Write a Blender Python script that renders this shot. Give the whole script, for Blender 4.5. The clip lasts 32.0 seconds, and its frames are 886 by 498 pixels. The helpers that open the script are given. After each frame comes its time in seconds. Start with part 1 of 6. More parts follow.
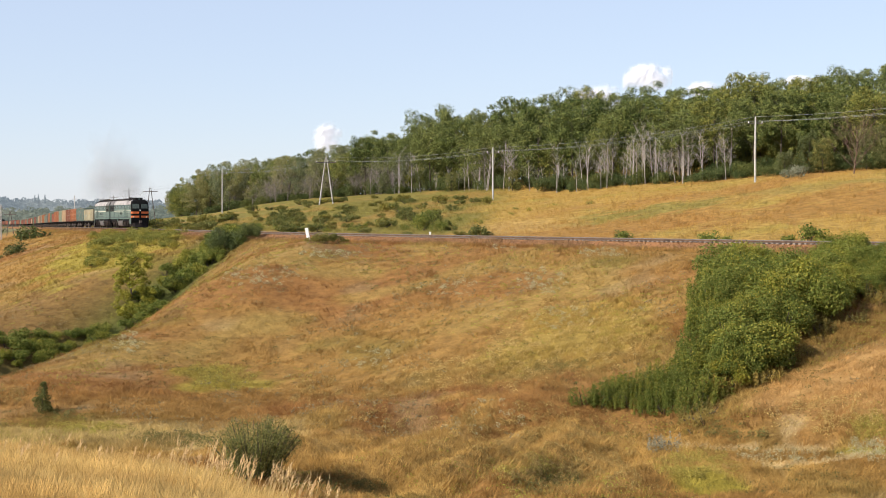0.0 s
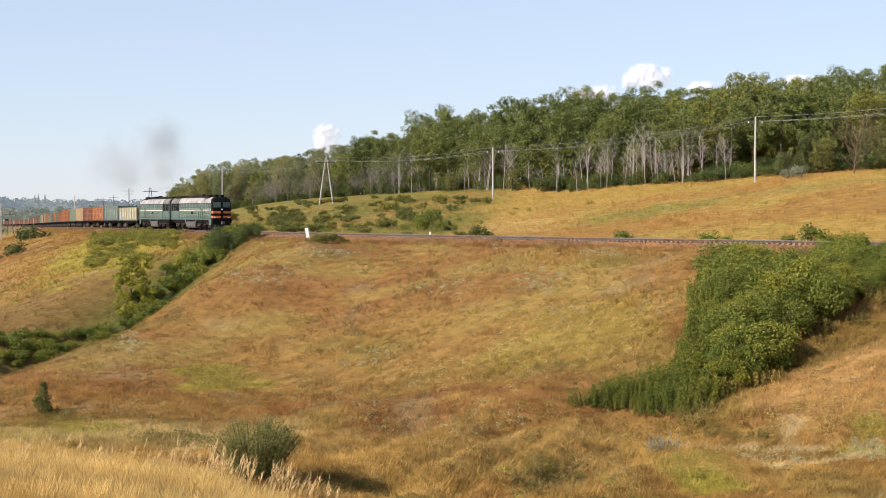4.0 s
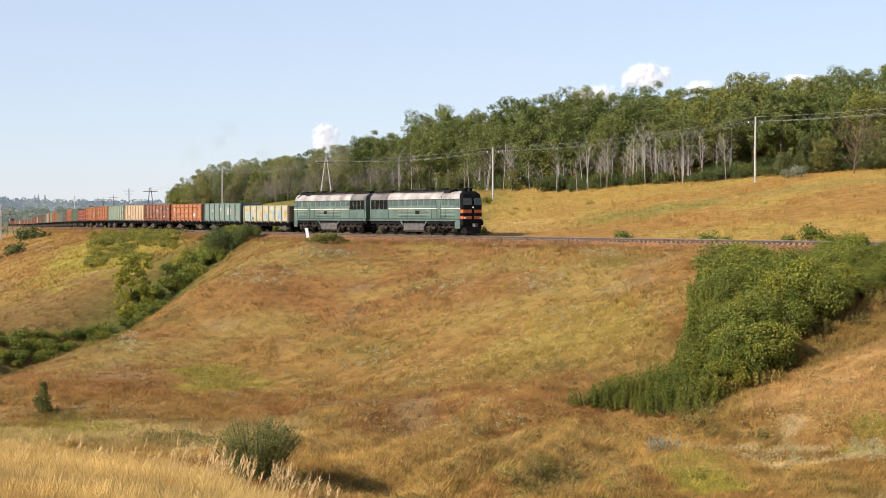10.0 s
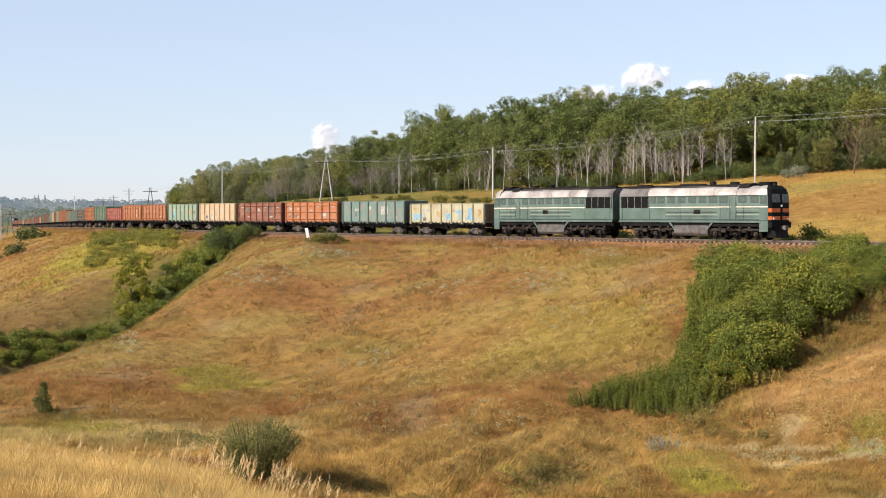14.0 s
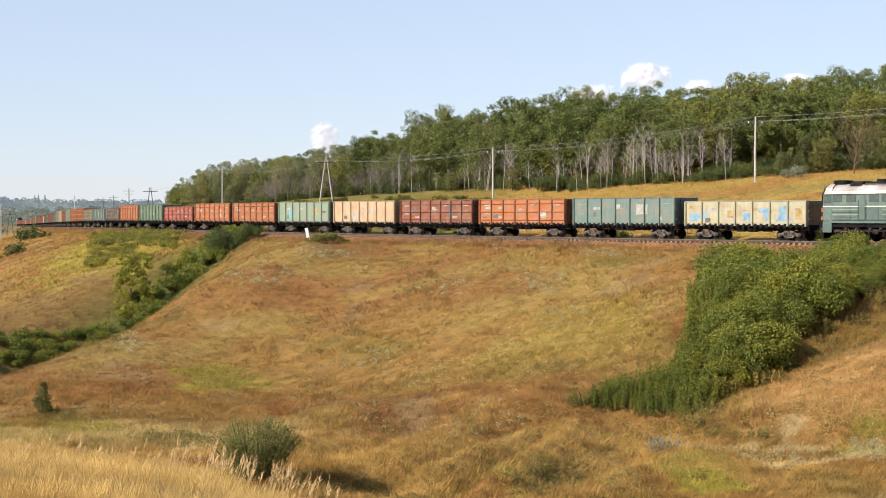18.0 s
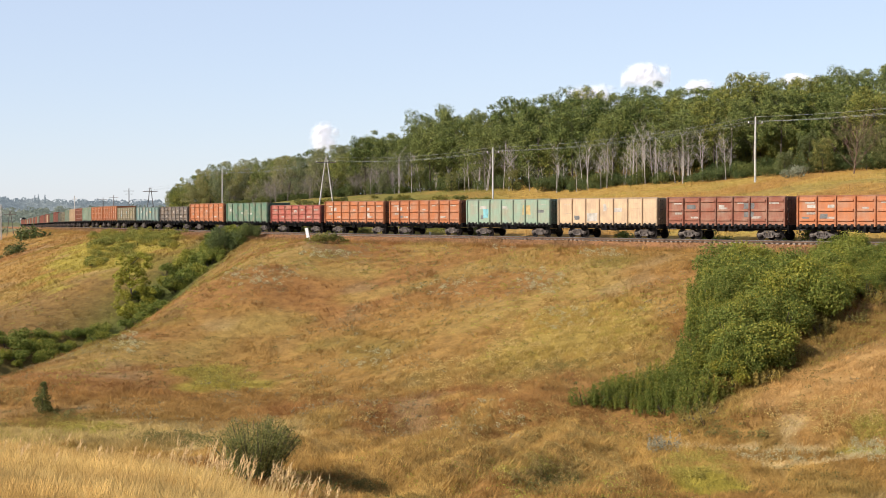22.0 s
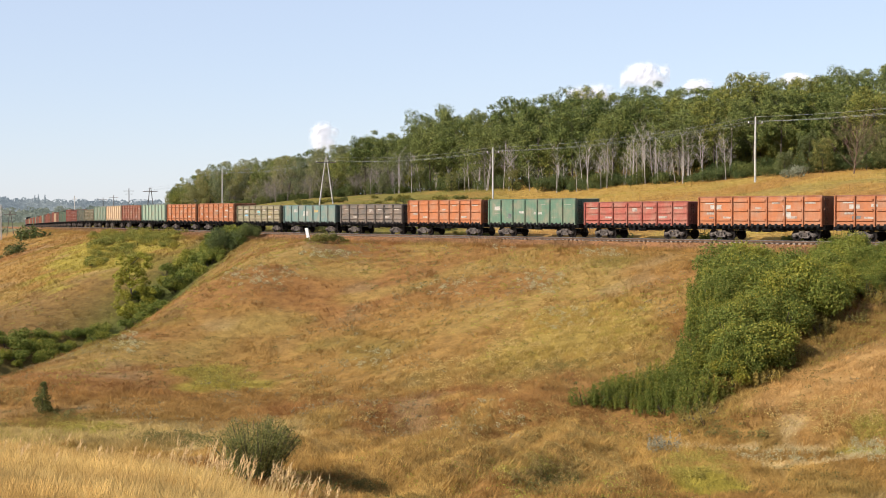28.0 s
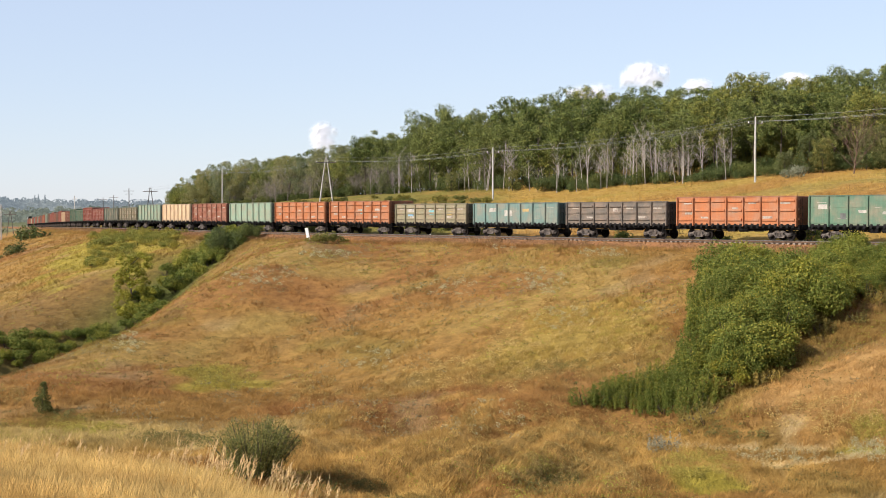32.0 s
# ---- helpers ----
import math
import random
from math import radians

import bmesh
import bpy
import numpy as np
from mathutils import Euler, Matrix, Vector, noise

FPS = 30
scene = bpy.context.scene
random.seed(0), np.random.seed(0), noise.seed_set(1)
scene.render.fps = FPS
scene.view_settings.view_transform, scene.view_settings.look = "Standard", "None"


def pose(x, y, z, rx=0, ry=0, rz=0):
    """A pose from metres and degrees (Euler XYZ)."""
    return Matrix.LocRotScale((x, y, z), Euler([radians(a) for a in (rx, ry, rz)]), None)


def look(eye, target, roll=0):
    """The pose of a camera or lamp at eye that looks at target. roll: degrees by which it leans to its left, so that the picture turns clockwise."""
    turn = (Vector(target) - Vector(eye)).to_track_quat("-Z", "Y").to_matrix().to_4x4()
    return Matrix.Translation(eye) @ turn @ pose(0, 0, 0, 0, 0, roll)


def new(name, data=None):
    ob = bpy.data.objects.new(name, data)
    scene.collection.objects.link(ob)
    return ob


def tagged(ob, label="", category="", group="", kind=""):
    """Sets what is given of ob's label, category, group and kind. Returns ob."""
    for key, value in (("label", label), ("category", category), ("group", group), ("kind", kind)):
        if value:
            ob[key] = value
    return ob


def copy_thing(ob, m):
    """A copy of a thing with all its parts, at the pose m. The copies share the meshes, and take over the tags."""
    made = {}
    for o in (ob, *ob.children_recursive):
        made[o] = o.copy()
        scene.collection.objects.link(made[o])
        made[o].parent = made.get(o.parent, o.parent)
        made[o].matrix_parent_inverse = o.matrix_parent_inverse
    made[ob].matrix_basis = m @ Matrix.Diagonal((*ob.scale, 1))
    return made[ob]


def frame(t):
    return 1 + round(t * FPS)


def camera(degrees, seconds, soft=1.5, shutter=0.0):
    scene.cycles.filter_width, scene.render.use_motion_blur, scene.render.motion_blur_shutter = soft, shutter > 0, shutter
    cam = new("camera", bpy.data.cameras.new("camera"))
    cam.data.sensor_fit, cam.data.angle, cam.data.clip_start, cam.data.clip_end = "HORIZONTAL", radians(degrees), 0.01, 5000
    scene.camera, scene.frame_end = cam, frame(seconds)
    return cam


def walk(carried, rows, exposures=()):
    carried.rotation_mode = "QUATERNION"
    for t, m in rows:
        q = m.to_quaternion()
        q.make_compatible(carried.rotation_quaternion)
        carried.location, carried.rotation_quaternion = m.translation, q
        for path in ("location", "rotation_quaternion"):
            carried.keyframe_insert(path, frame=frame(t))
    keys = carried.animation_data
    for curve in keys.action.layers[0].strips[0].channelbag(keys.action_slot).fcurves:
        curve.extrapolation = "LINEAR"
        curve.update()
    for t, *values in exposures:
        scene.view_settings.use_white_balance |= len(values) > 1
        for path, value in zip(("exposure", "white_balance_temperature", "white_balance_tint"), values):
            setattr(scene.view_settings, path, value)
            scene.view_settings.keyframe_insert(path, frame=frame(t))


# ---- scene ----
HFOV, EYE_Z, TILT = 34.0, 2.2, 1.337
cam = camera(HFOV, 32.0, soft=0.9, shutter=0.2)
still = pose(0, 0, EYE_Z, 90 - TILT, 0, 0)
walk(cam, [(0.0, still), (32.0, still)], exposures=((0.0, 0.64, 6350, 14), (32.0, 0.64, 6350, 14)))

# ---- daylight ----
SUN_FROM = Vector((-0.86, -0.52, 0.62)).normalized()
world = bpy.data.worlds.new("sky")
scene.world = world
world.use_nodes = True
wn = world.node_tree.nodes
sky = wn.new("ShaderNodeTexSky")
sky.sky_type = "NISHITA"
sky.sun_disc = False
sky.sun_elevation = math.asin(SUN_FROM.z)
sky.sun_rotation = math.atan2(SUN_FROM.x, SUN_FROM.y)
sky.altitude, sky.air_density, sky.dust_density, sky.ozone_density = 150, 1.0, 0.25, 2.0
wn["Background"].inputs["Strength"].default_value = 0.082
haze = wn.new("ShaderNodeMix")          # summer haze evens the sky out
haze.data_type = "RGBA"
haze.inputs[0].default_value = 0.55
haze.inputs[7].default_value = (6.0, 6.8, 8.15, 1)
world.node_tree.links.new(sky.outputs[0], haze.inputs[6])
world.node_tree.links.new(haze.outputs[2], wn["Background"].inputs["Color"])
sun = new("sun", bpy.data.lights.new("sun", "SUN"))
sun.data.energy, sun.data.angle, sun.data.color = 5.0, radians(0.55), (1.0, 0.93, 0.80)
sun.matrix_world = look(SUN_FROM * 200, (0, 0, 0))

# ---- the line of the track: arc length s, heading towards the viewer by theta ----
HEAD_S = [-1150, -800, -680, -330, -270, -220, -170, -120, -70, -20, 30, 80, 260]
HEAD_A = [69.5, 70.3, 73.0, 73.0, 72.5, 70.9, 67.3, 60.4, 53.4, 48.0, 42.8, 38.0, 33.0]
TS = np.arange(-1150.0, 261.0, 1.0)
_th = np.interp(TS, HEAD_S, HEAD_A)
_th = np.radians(np.convolve(np.pad(_th, 20, mode="edge"), np.ones(41) / 41, "valid"))
_i0 = int(np.searchsorted(TS, 0.0))
_dx, _dy = np.cos(_th), -np.sin(_th)
TX = np.concatenate([[0], np.cumsum((_dx[1:] + _dx[:-1]) / 2)])
TY = np.concatenate([[0], np.cumsum((_dy[1:] + _dy[:-1]) / 2)])
TX, TY = TX - TX[_i0] + 36.43, TY - TY[_i0] + 118.69
NX, NY = -np.sin(_th), -np.cos(_th)          # towards the viewer's side


def track_at(s, off=0.0):
    return (np.interp(s, TS, TX) + off * np.interp(s, TS, NX), np.interp(s, TS, TY) + off * np.interp(s, TS, NY))


def track_z(s):
    """Height of the rails: level here, climbing from the far plain."""
    q = np.clip(-150.0 - np.asarray(s, float), 0, None)
    return -0.0072 * q * q / (q + 35.0)


def rail_coords(x, y):
    """Arc length and signed distance (positive on the viewer's side) of points from the track."""
    x, y = np.asarray(x, float).ravel(), np.asarray(y, float).ravel()
    sub = np.arange(0, len(TS), 4)
    best = np.empty(len(x), int)
    for a in range(0, len(x), 20000):
        q = (x[a:a + 20000, None] - TX[sub]) ** 2 + (y[a:a + 20000, None] - TY[sub]) ** 2
        best[a:a + 20000] = sub[q.argmin(1)]
    rx, ry = x - TX[best], y - TY[best]
    along = rx * _dx[best] + ry * _dy[best]
    s = TS[best] + np.clip(along, -3, 3)
    j = np.clip(np.round(s - TS[0]).astype(int), 0, len(TS) - 1)
    rx, ry = x - TX[j], y - TY[j]
    d = rx * NX[j] + ry * NY[j]
    far = np.sqrt(rx * rx + ry * ry)
    return s, np.where(np.abs(far) > np.abs(d) + 4, np.sign(d) * far, d)


_lat = np.random.RandomState(5).rand(256, 256)


def vnoise(x, y, scale):
    """Smooth value noise, 0 to 1, with features of the given size in metres."""
    x, y = np.asarray(x, float) / scale + 1000.3, np.asarray(y, float) / scale + 1000.7
    i, j = np.floor(x).astype(int), np.floor(y).astype(int)
    u, v = x - i, y - j
    u, v = u * u * (3 - 2 * u), v * v * (3 - 2 * v)
    g = lambda a, b: _lat[(i + a) % 256, (j + b) % 256]
    return (g(0, 0) * (1 - u) + g(1, 0) * u) * (1 - v) + (g(0, 1) * (1 - u) + g(1, 1) * u) * v


def fnoise(x, y, scale, octaves=3):
    total, amp, norm = 0.0, 1.0, 0.0
    for o in range(octaves):
        total = total + amp * vnoise(np.asarray(x) + 37.0 * o, np.asarray(y) - 53.0 * o, scale / 2 ** o)
        norm += amp
        amp *= 0.5
    return total / norm


def sstep(a, b, x):
    t = np.clip((np.asarray(x, float) - a) / (b - a), 0, 1)
    return t * t * (3 - 2 * t)


def smax(a, b, k):
    h = np.clip(0.5 + 0.5 * (a - b) / k, 0, 1)
    return b + (a - b) * h + k * h * (1 - h)


def gully(x, y, ax, ay, bx, by, w0, w1):
    """1 on a line from a to b, fading to its sides; the width grows from w0 to w1."""
    lx, ly = bx - ax, by - ay
    t = np.clip(((x - ax) * lx + (y - ay) * ly) / (lx * lx + ly * ly), 0, 1)
    q = np.hypot(x - ax - t * lx, y - ay - t * ly) / (w0 + (w1 - w0) * t)
    return np.exp(-q * q), t


def terrain(x, y):
    """Height of the ground. Rail top is zero."""
    x, y = np.asarray(x, float).ravel(), np.asarray(y, float).ravel()
    s, d = rail_coords(x, y)
    # viewer's side: shoulder, slope, valley floor
    floor = -12.0 + 0.9 * (fnoise(x, y, 26.0, 2) - 0.5) * 2
    near = -0.9 - 11.2 * (0.35 * np.clip((d - 4) / 38, 0, 1) + 0.65 * sstep(4, 46, d))
    near = np.where(d > 38, smax(near, floor, 1.5), near)
    near = near + sstep(5, 14, d) * ((fnoise(x, y, 13.0, 3) - 0.5) * 1.1)
    # the ravine behind the spur, and the one under the thicket
    g1, t1 = gully(x, y, -28.5, 199.0, -54.0, 116.0, 7.0, 12.0)
    near = near - g1 * (1.5 + 4.5 * sstep(0, 0.45, t1)) * sstep(3, 10, d)
    spur, t0 = gully(x, y, -10.5, 172.0, -31.0, 112.0, 8.0, 11.0)
    near = near + spur * np.interp(t0, [0, 0.25, 0.5, 0.75, 1], [0.5, 2.2, 4.4, 3.6, 1.9]) * sstep(3, 16, d)
    g2, t2 = gully(x, y, 40.0, 104.0, 12.0, 92.0, 5.0, 4.0)
    near = near - g2 * 1.4 * sstep(4, 12, d)
    near = np.maximum(near, -15.0 + 0.1 * near)
    # low banks and runnels at the foot of the slope
    mound, _ = gully(x, y, -7.0, 97.0, 6.3, 97.0, 3.4, 3.4)
    near = near + 1.4 * mound
    for ax, ay, bx, by, w, h in ((4.4, 92, -3.8, 73, 1.5, -2.1), (4.9, 90.5, -1.3, 76, 1.0, 1.7), (6.0, 88, 0.5, 72, 1.1, -1.7), (8.0, 89.5, 2.4, 71, 1.2, 1.6), (-6.5, 83, -2.0, 92, 1.5, -1.1),
                                 (14, 87, 27, 81, 1.5, -1.2), (10, 75.5, 24, 77.5, 1.4, 0.9), (-20, 100, -2, 97, 2.0, -0.6), (11, 83, 6, 74, 1.2, -0.9), (-12, 92, -9, 84, 1.6, 0.8)):
        near = near + 0.62 * h * gully(x, y, ax, ay, bx, by, w * 1.1, w * 1.1)[0]
    near = near + sstep(6, 12, d) * 0.45 * (fnoise(x + 70, y, 3.6, 2) - 0.5)
    # far side: bank and hill with the wood on it
    e = -d
    hgt = np.interp(s, [-420, -330, -240, -180, -118, -80, -52, -30, 20, 120], [1.0, 4.6, 7.0, 6.3, 5.0, 6.0, 7.2, 8.0, 9.0, 10.0])
    rise = np.interp(s, [-420, -330, -240, -150, -80, -40, 0], [0.0, 0.02, 0.07, 0.15, 0.155, 0.09, 0.05])
    hill = -0.9 + 0.8 * sstep(3.2, 7.0, e) + (hgt - 0.2) * (0.5 * np.clip((e - 5) / 50, 0, 1) + 0.5 * sstep(4, 60, e)) + rise * np.clip(e - 55, 0, 110)
    hill = hill + sstep(8, 20, e) * (fnoise(x, y, 17.0, 3) - 0.5) * 0.9
    z = np.where(d > 0, near, hill) + track_z(s)
    # the viewer's own hillside
    u = np.clip(x / np.maximum(y, 4.0), -0.6, 0.6)
    a = np.interp(u, [-0.305, -0.18, -0.128, -0.087, 0.0, 0.3], [0.1135, 0.1255, 0.1425, 0.155, 0.178, 0.21])
    edge = 36.0 - 30.0 * (u + 0.305)
    own = EYE_Z - 1.6 - np.where(y > 0, y * a, y * 0.05) - 0.42 * np.clip(y - edge, 0, 60) + 0.25 * (fnoise(x, y, 3.5, 2) - 0.5)
    own = np.where((y < 90), own, -40.0)
    z = np.where(d > 0, smax(z, own, 0.6), z)
    # the country beyond
    r = np.hypot(x, y)
    dist = -6.0 + 4.0 * (fnoise(x, y, 300.0, 2) - 0.5) + sstep(900, 2500, r) * np.where(y > 0, 6.0, 2.0)
    w = sstep(500, 900, r) * (1 - np.exp(-(d / 60) ** 2))
    return z * (1 - w) + dist * w


def spaced(lo, hi, step, out_lo, out_hi, grow=1.13):
    core = list(np.arange(lo, hi + step / 2, step))
    a, st = [], step
    v = lo
    while v > out_lo:
        st *= grow
        v -= st
        a.append(v)
    b, st = [], step
    v = core[-1]
    while v < out_hi:
        st *= grow
        v += st
        b.append(v)
    return np.array(a[::-1] + core + b)


GX, GY = spaced(-112, 112, 1.0, -4200, 4200), spaced(2, 330, 1.0, -900, 4500)
GZ = terrain(*[q.ravel() for q in np.meshgrid(GX, GY)]).reshape(len(GY), len(GX))


def ground_z(x, y):
    x, y = np.asarray(x, float), np.asarray(y, float)
    i = np.clip(np.searchsorted(GX, x) - 1, 0, len(GX) - 2)
    j = np.clip(np.searchsorted(GY, y) - 1, 0, len(GY) - 2)
    u, v = (x - GX[i]) / (GX[i + 1] - GX[i]), (y - GY[j]) / (GY[j + 1] - GY[j])
    return (GZ[j, i] * (1 - u) + GZ[j, i + 1] * u) * (1 - v) + (GZ[j + 1, i] * (1 - u) + GZ[j + 1, i + 1] * u) * v


# ---- materials ----
def mat(name, build, rough=0.8, metal=0.0):
    m = bpy.data.materials.new(name)
    m.use_nodes = True
    nt = m.node_tree
    bsdf = nt.nodes["Principled BSDF"]
    bsdf.inputs["Roughness"].default_value, bsdf.inputs["Metallic"].default_value = rough, metal
    build(nt, bsdf)
    return m


def node(nt, kind, **values):
    n = nt.nodes.new(kind)
    for k, v in values.items():
        if k in n.inputs:
            n.inputs[k].default_value = v
    return n


def noise_tex(nt, scale, detail=4.0, rough=0.55, coords="Object", stretch=None):
    tc = nt.nodes.new("ShaderNodeTexCoord")
    n = node(nt, "ShaderNodeTexNoise", Scale=scale, Detail=detail, Roughness=rough)
    if stretch:
        mp = nt.nodes.new("ShaderNodeMapping")
        mp.inputs["Scale"].default_value = stretch
        nt.links.new(tc.outputs[coords], mp.inputs["Vector"])
        nt.links.new(mp.outputs[0], n.inputs["Vector"])
    else:
        nt.links.new(tc.outputs[coords], n.inputs["Vector"])
    return n


def ramp(nt, fac, stops):
    r = nt.nodes.new("ShaderNodeValToRGB")
    while len(r.color_ramp.elements) < len(stops):
        r.color_ramp.elements.new(0.5)
    for el, (p, c) in zip(r.color_ramp.elements, stops):
        el.position, el.color = p, (*c, 1)
    nt.links.new(fac, r.inputs[0])
    return r


def mix(nt, kind, fac, a, b):
    m = nt.nodes.new("ShaderNodeMix")
    m.data_type, m.blend_type = "RGBA", kind
    for sock, v in ((m.inputs[0], fac), (m.inputs[6], a), (m.inputs[7], b)):
        if isinstance(v, bpy.types.NodeSocket):
            nt.links.new(v, sock)
        elif isinstance(v, (int, float)):
            sock.default_value = v
        else:
            sock.default_value = (*v, 1)
    return m.outputs[2]


def bump(nt, bsdf, height, strength=0.4, distance=0.05):
    b = node(nt, "ShaderNodeBump", Strength=strength, Distance=distance)
    nt.links.new(height, b.inputs["Height"])
    nt.links.new(b.outputs[0], bsdf.inputs["Normal"])


def worn(name, base, dark, rough=0.75, metal=0.0, scale=2.0, fine=14.0, relief=0.02):
    """A surface of one paint with stains at a large and a small scale."""
    def build(nt, bsdf):
        a, b = noise_tex(nt, scale, 5), noise_tex(nt, fine, 4)
        big = ramp(nt, a.outputs[0], [(0.35, dark), (0.62, base)])
        col = mix(nt, "MULTIPLY", 0.45, big.outputs[0], ramp(nt, b.outputs[0], [(0.3, (0.45, 0.42, 0.4)), (0.7, (1.1, 1.1, 1.1))]).outputs[0])
        nt.links.new(col, bsdf.inputs["Base Color"])
        bump(nt, bsdf, b.outputs[0], 0.3, relief)
        if max(base) < 0.04 or rough >= 0.9:
            bsdf.inputs["Specular IOR Level"].default_value = 0.12      # soot and dust take the gloss
    return mat(name, build, rough, metal)


def meadow_build(nt, bsdf):
    at = nt.nodes.new("ShaderNodeAttribute")
    at.attribute_name = "tone"
    a, b = noise_tex(nt, 0.9, 6, 0.65), noise_tex(nt, 7.0, 5, 0.7)
    col = mix(nt, "MULTIPLY", 0.7, at.outputs["Color"], ramp(nt, a.outputs[0], [(0.3, (0.48, 0.45, 0.40)), (0.7, (1.36, 1.33, 1.3))]).outputs[0])
    col = mix(nt, "MULTIPLY", 0.6, col, ramp(nt, b.outputs[0], [(0.3, (0.5, 0.48, 0.45)), (0.7, (1.3, 1.3, 1.3))]).outputs[0])
    nt.links.new(col, bsdf.inputs["Base Color"])
    bump(nt, bsdf, b.outputs[0], 0.9, 0.25)
    bsdf.inputs["Specular IOR Level"].default_value = 0.1


def blade_build(nt, bsdf):
    at = nt.nodes.new("ShaderNodeAttribute")
    at.attribute_name = "tone"
    geo = nt.nodes.new("ShaderNodeNewGeometry")
    col = mix(nt, "MULTIPLY", 1.0, at.outputs["Color"], ramp(nt, geo.outputs["Random Per Island"], [(0.0, (0.82, 0.8, 0.76)), (1.0, (1.16, 1.16, 1.14))]).outputs[0])
    nt.links.new(col, bsdf.inputs["Base Color"])
    bsdf.inputs["Specular IOR Level"].default_value = 0.15
    tr = nt.nodes.new("ShaderNodeBsdfTranslucent")
    nt.links.new(col, tr.inputs["Color"])
    ms = node(nt, "ShaderNodeMixShader", Fac=0.35)
    nt.links.new(bsdf.outputs[0], ms.inputs[1])
    nt.links.new(tr.outputs[0], ms.inputs[2])
    nt.links.new(ms.outputs[0], nt.nodes["Material Output"].inputs["Surface"])


def leaf_mat(name, dark, light, other, see=0.3):
    def build(nt, bsdf):
        geo, oi = nt.nodes.new("ShaderNodeNewGeometry"), nt.nodes.new("ShaderNodeObjectInfo")
        col = ramp(nt, geo.outputs["Random Per Island"], [(0.0, dark), (0.55, light), (1.0, other)])
        hue = ramp(nt, oi.outputs["Random"], [(0.0, (0.72, 0.78, 0.7)), (0.5, (1.0, 1.0, 1.0)), (1.0, (1.28, 1.12, 0.8))])
        c = mix(nt, "MULTIPLY", 1.0, col.outputs[0], hue.outputs[0])
        nt.links.new(c, bsdf.inputs["Base Color"])
        bsdf.inputs["Specular IOR Level"].default_value = 0.12
        tr = nt.nodes.new("ShaderNodeBsdfTranslucent")
        nt.links.new(c, tr.inputs["Color"])
        ms = node(nt, "ShaderNodeMixShader", Fac=see)
        nt.links.new(bsdf.outputs[0], ms.inputs[1])
        nt.links.new(tr.outputs[0], ms.inputs[2])
        nt.links.new(ms.outputs[0], nt.nodes["Material Output"].inputs["Surface"])
    return mat(name, build, 0.6)


def wagon_build(nt, bsdf):
    """Weathered wagon paint: the object's own colour, faded, stained and rusted."""
    oi = nt.nodes.new("ShaderNodeObjectInfo")
    a, b = noise_tex(nt, 0.8, 6, 0.6), noise_tex(nt, 6.0, 5, 0.7)
    streak = noise_tex(nt, 2.6, 5, 0.6, stretch=(2.2, 1.0, 0.22))
    col = mix(nt, "MIX", ramp(nt, a.outputs[0], [(0.42, (0, 0, 0)), (0.7, (0.55, 0.55, 0.55))]).outputs[0], oi.outputs["Color"], (0.27, 0.185, 0.125))
    col = mix(nt, "MULTIPLY", 0.34, col, ramp(nt, streak.outputs[0], [(0.35, (0.5, 0.45, 0.42)), (0.65, (1.12, 1.12, 1.12))]).outputs[0])
    col = mix(nt, "MIX", ramp(nt, b.outputs[0], [(0.62, (0, 0, 0)), (0.74, (0.7, 0.7, 0.7))]).outputs[0], col, (0.13, 0.06, 0.03))
    nt.links.new(col, bsdf.inputs["Base Color"])
    bump(nt, bsdf, b.outputs[0], 0.3, 0.02)


MEADOW = mat("meadow_ground", meadow_build, 0.95)
BLADE = mat("dry_grass_blades", blade_build, 0.8)
WAGON = mat("wagon_paint", wagon_build, 0.7)
BLACK = worn("black_underframe", (0.010, 0.009, 0.009), (0.005, 0.0045, 0.0045), 0.75)
STEEL = worn("bogie_steel", (0.165, 0.135, 0.115), (0.016, 0.012, 0.011), 0.65, 0.2)
WHEEL = worn("wheel_steel", (0.024, 0.019, 0.017), (0.010, 0.008, 0.007), 0.6, 0.3)
RAIL = worn("rail_steel", (0.115, 0.070, 0.045), (0.065, 0.042, 0.030), 0.9)
RAILTOP = worn("rail_head", (0.24, 0.22, 0.20), (0.16, 0.14, 0.125), 0.5, 0.6)
SLEEPER = worn("concrete_sleeper", (0.36, 0.31, 0.26), (0.22, 0.18, 0.15), 0.9)
BALLAST = worn("ballast", (0.275, 0.132, 0.056), (0.150, 0.080, 0.040), 0.95, 0, 0.6, 9.0, 0.08)
CONCRETE = worn("pole_concrete", (0.50, 0.475, 0.43), (0.33, 0.31, 0.28), 0.85)
TIMBER = worn("pole_timber", (0.095, 0.080, 0.068), (0.05, 0.042, 0.036), 0.85)
WHITE = worn("white_paint", (0.80, 0.79, 0.76), (0.6, 0.58, 0.54), 0.7)
WIRE = worn("wire", (0.30, 0.30, 0.30), (0.2, 0.2, 0.2), 0.45, 0.6)
LEAF = leaf_mat("oak_leaves", (0.022, 0.036, 0.010), (0.130, 0.158, 0.041), (0.260, 0.252, 0.072), 0.10)
SHRUB = leaf_mat("shrub_leaves", (0.076, 0.104, 0.021), (0.172, 0.194, 0.038), (0.262, 0.250, 0.052), 0.34)
YSHRUB = leaf_mat("yellowing_shrub_leaves", (0.140, 0.148, 0.034), (0.225, 0.215, 0.046), (0.310, 0.270, 0.060))
# wood's far end: pale haze is put into this leaf colour
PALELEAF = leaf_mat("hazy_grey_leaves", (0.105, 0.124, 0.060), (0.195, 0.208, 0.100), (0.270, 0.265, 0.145))
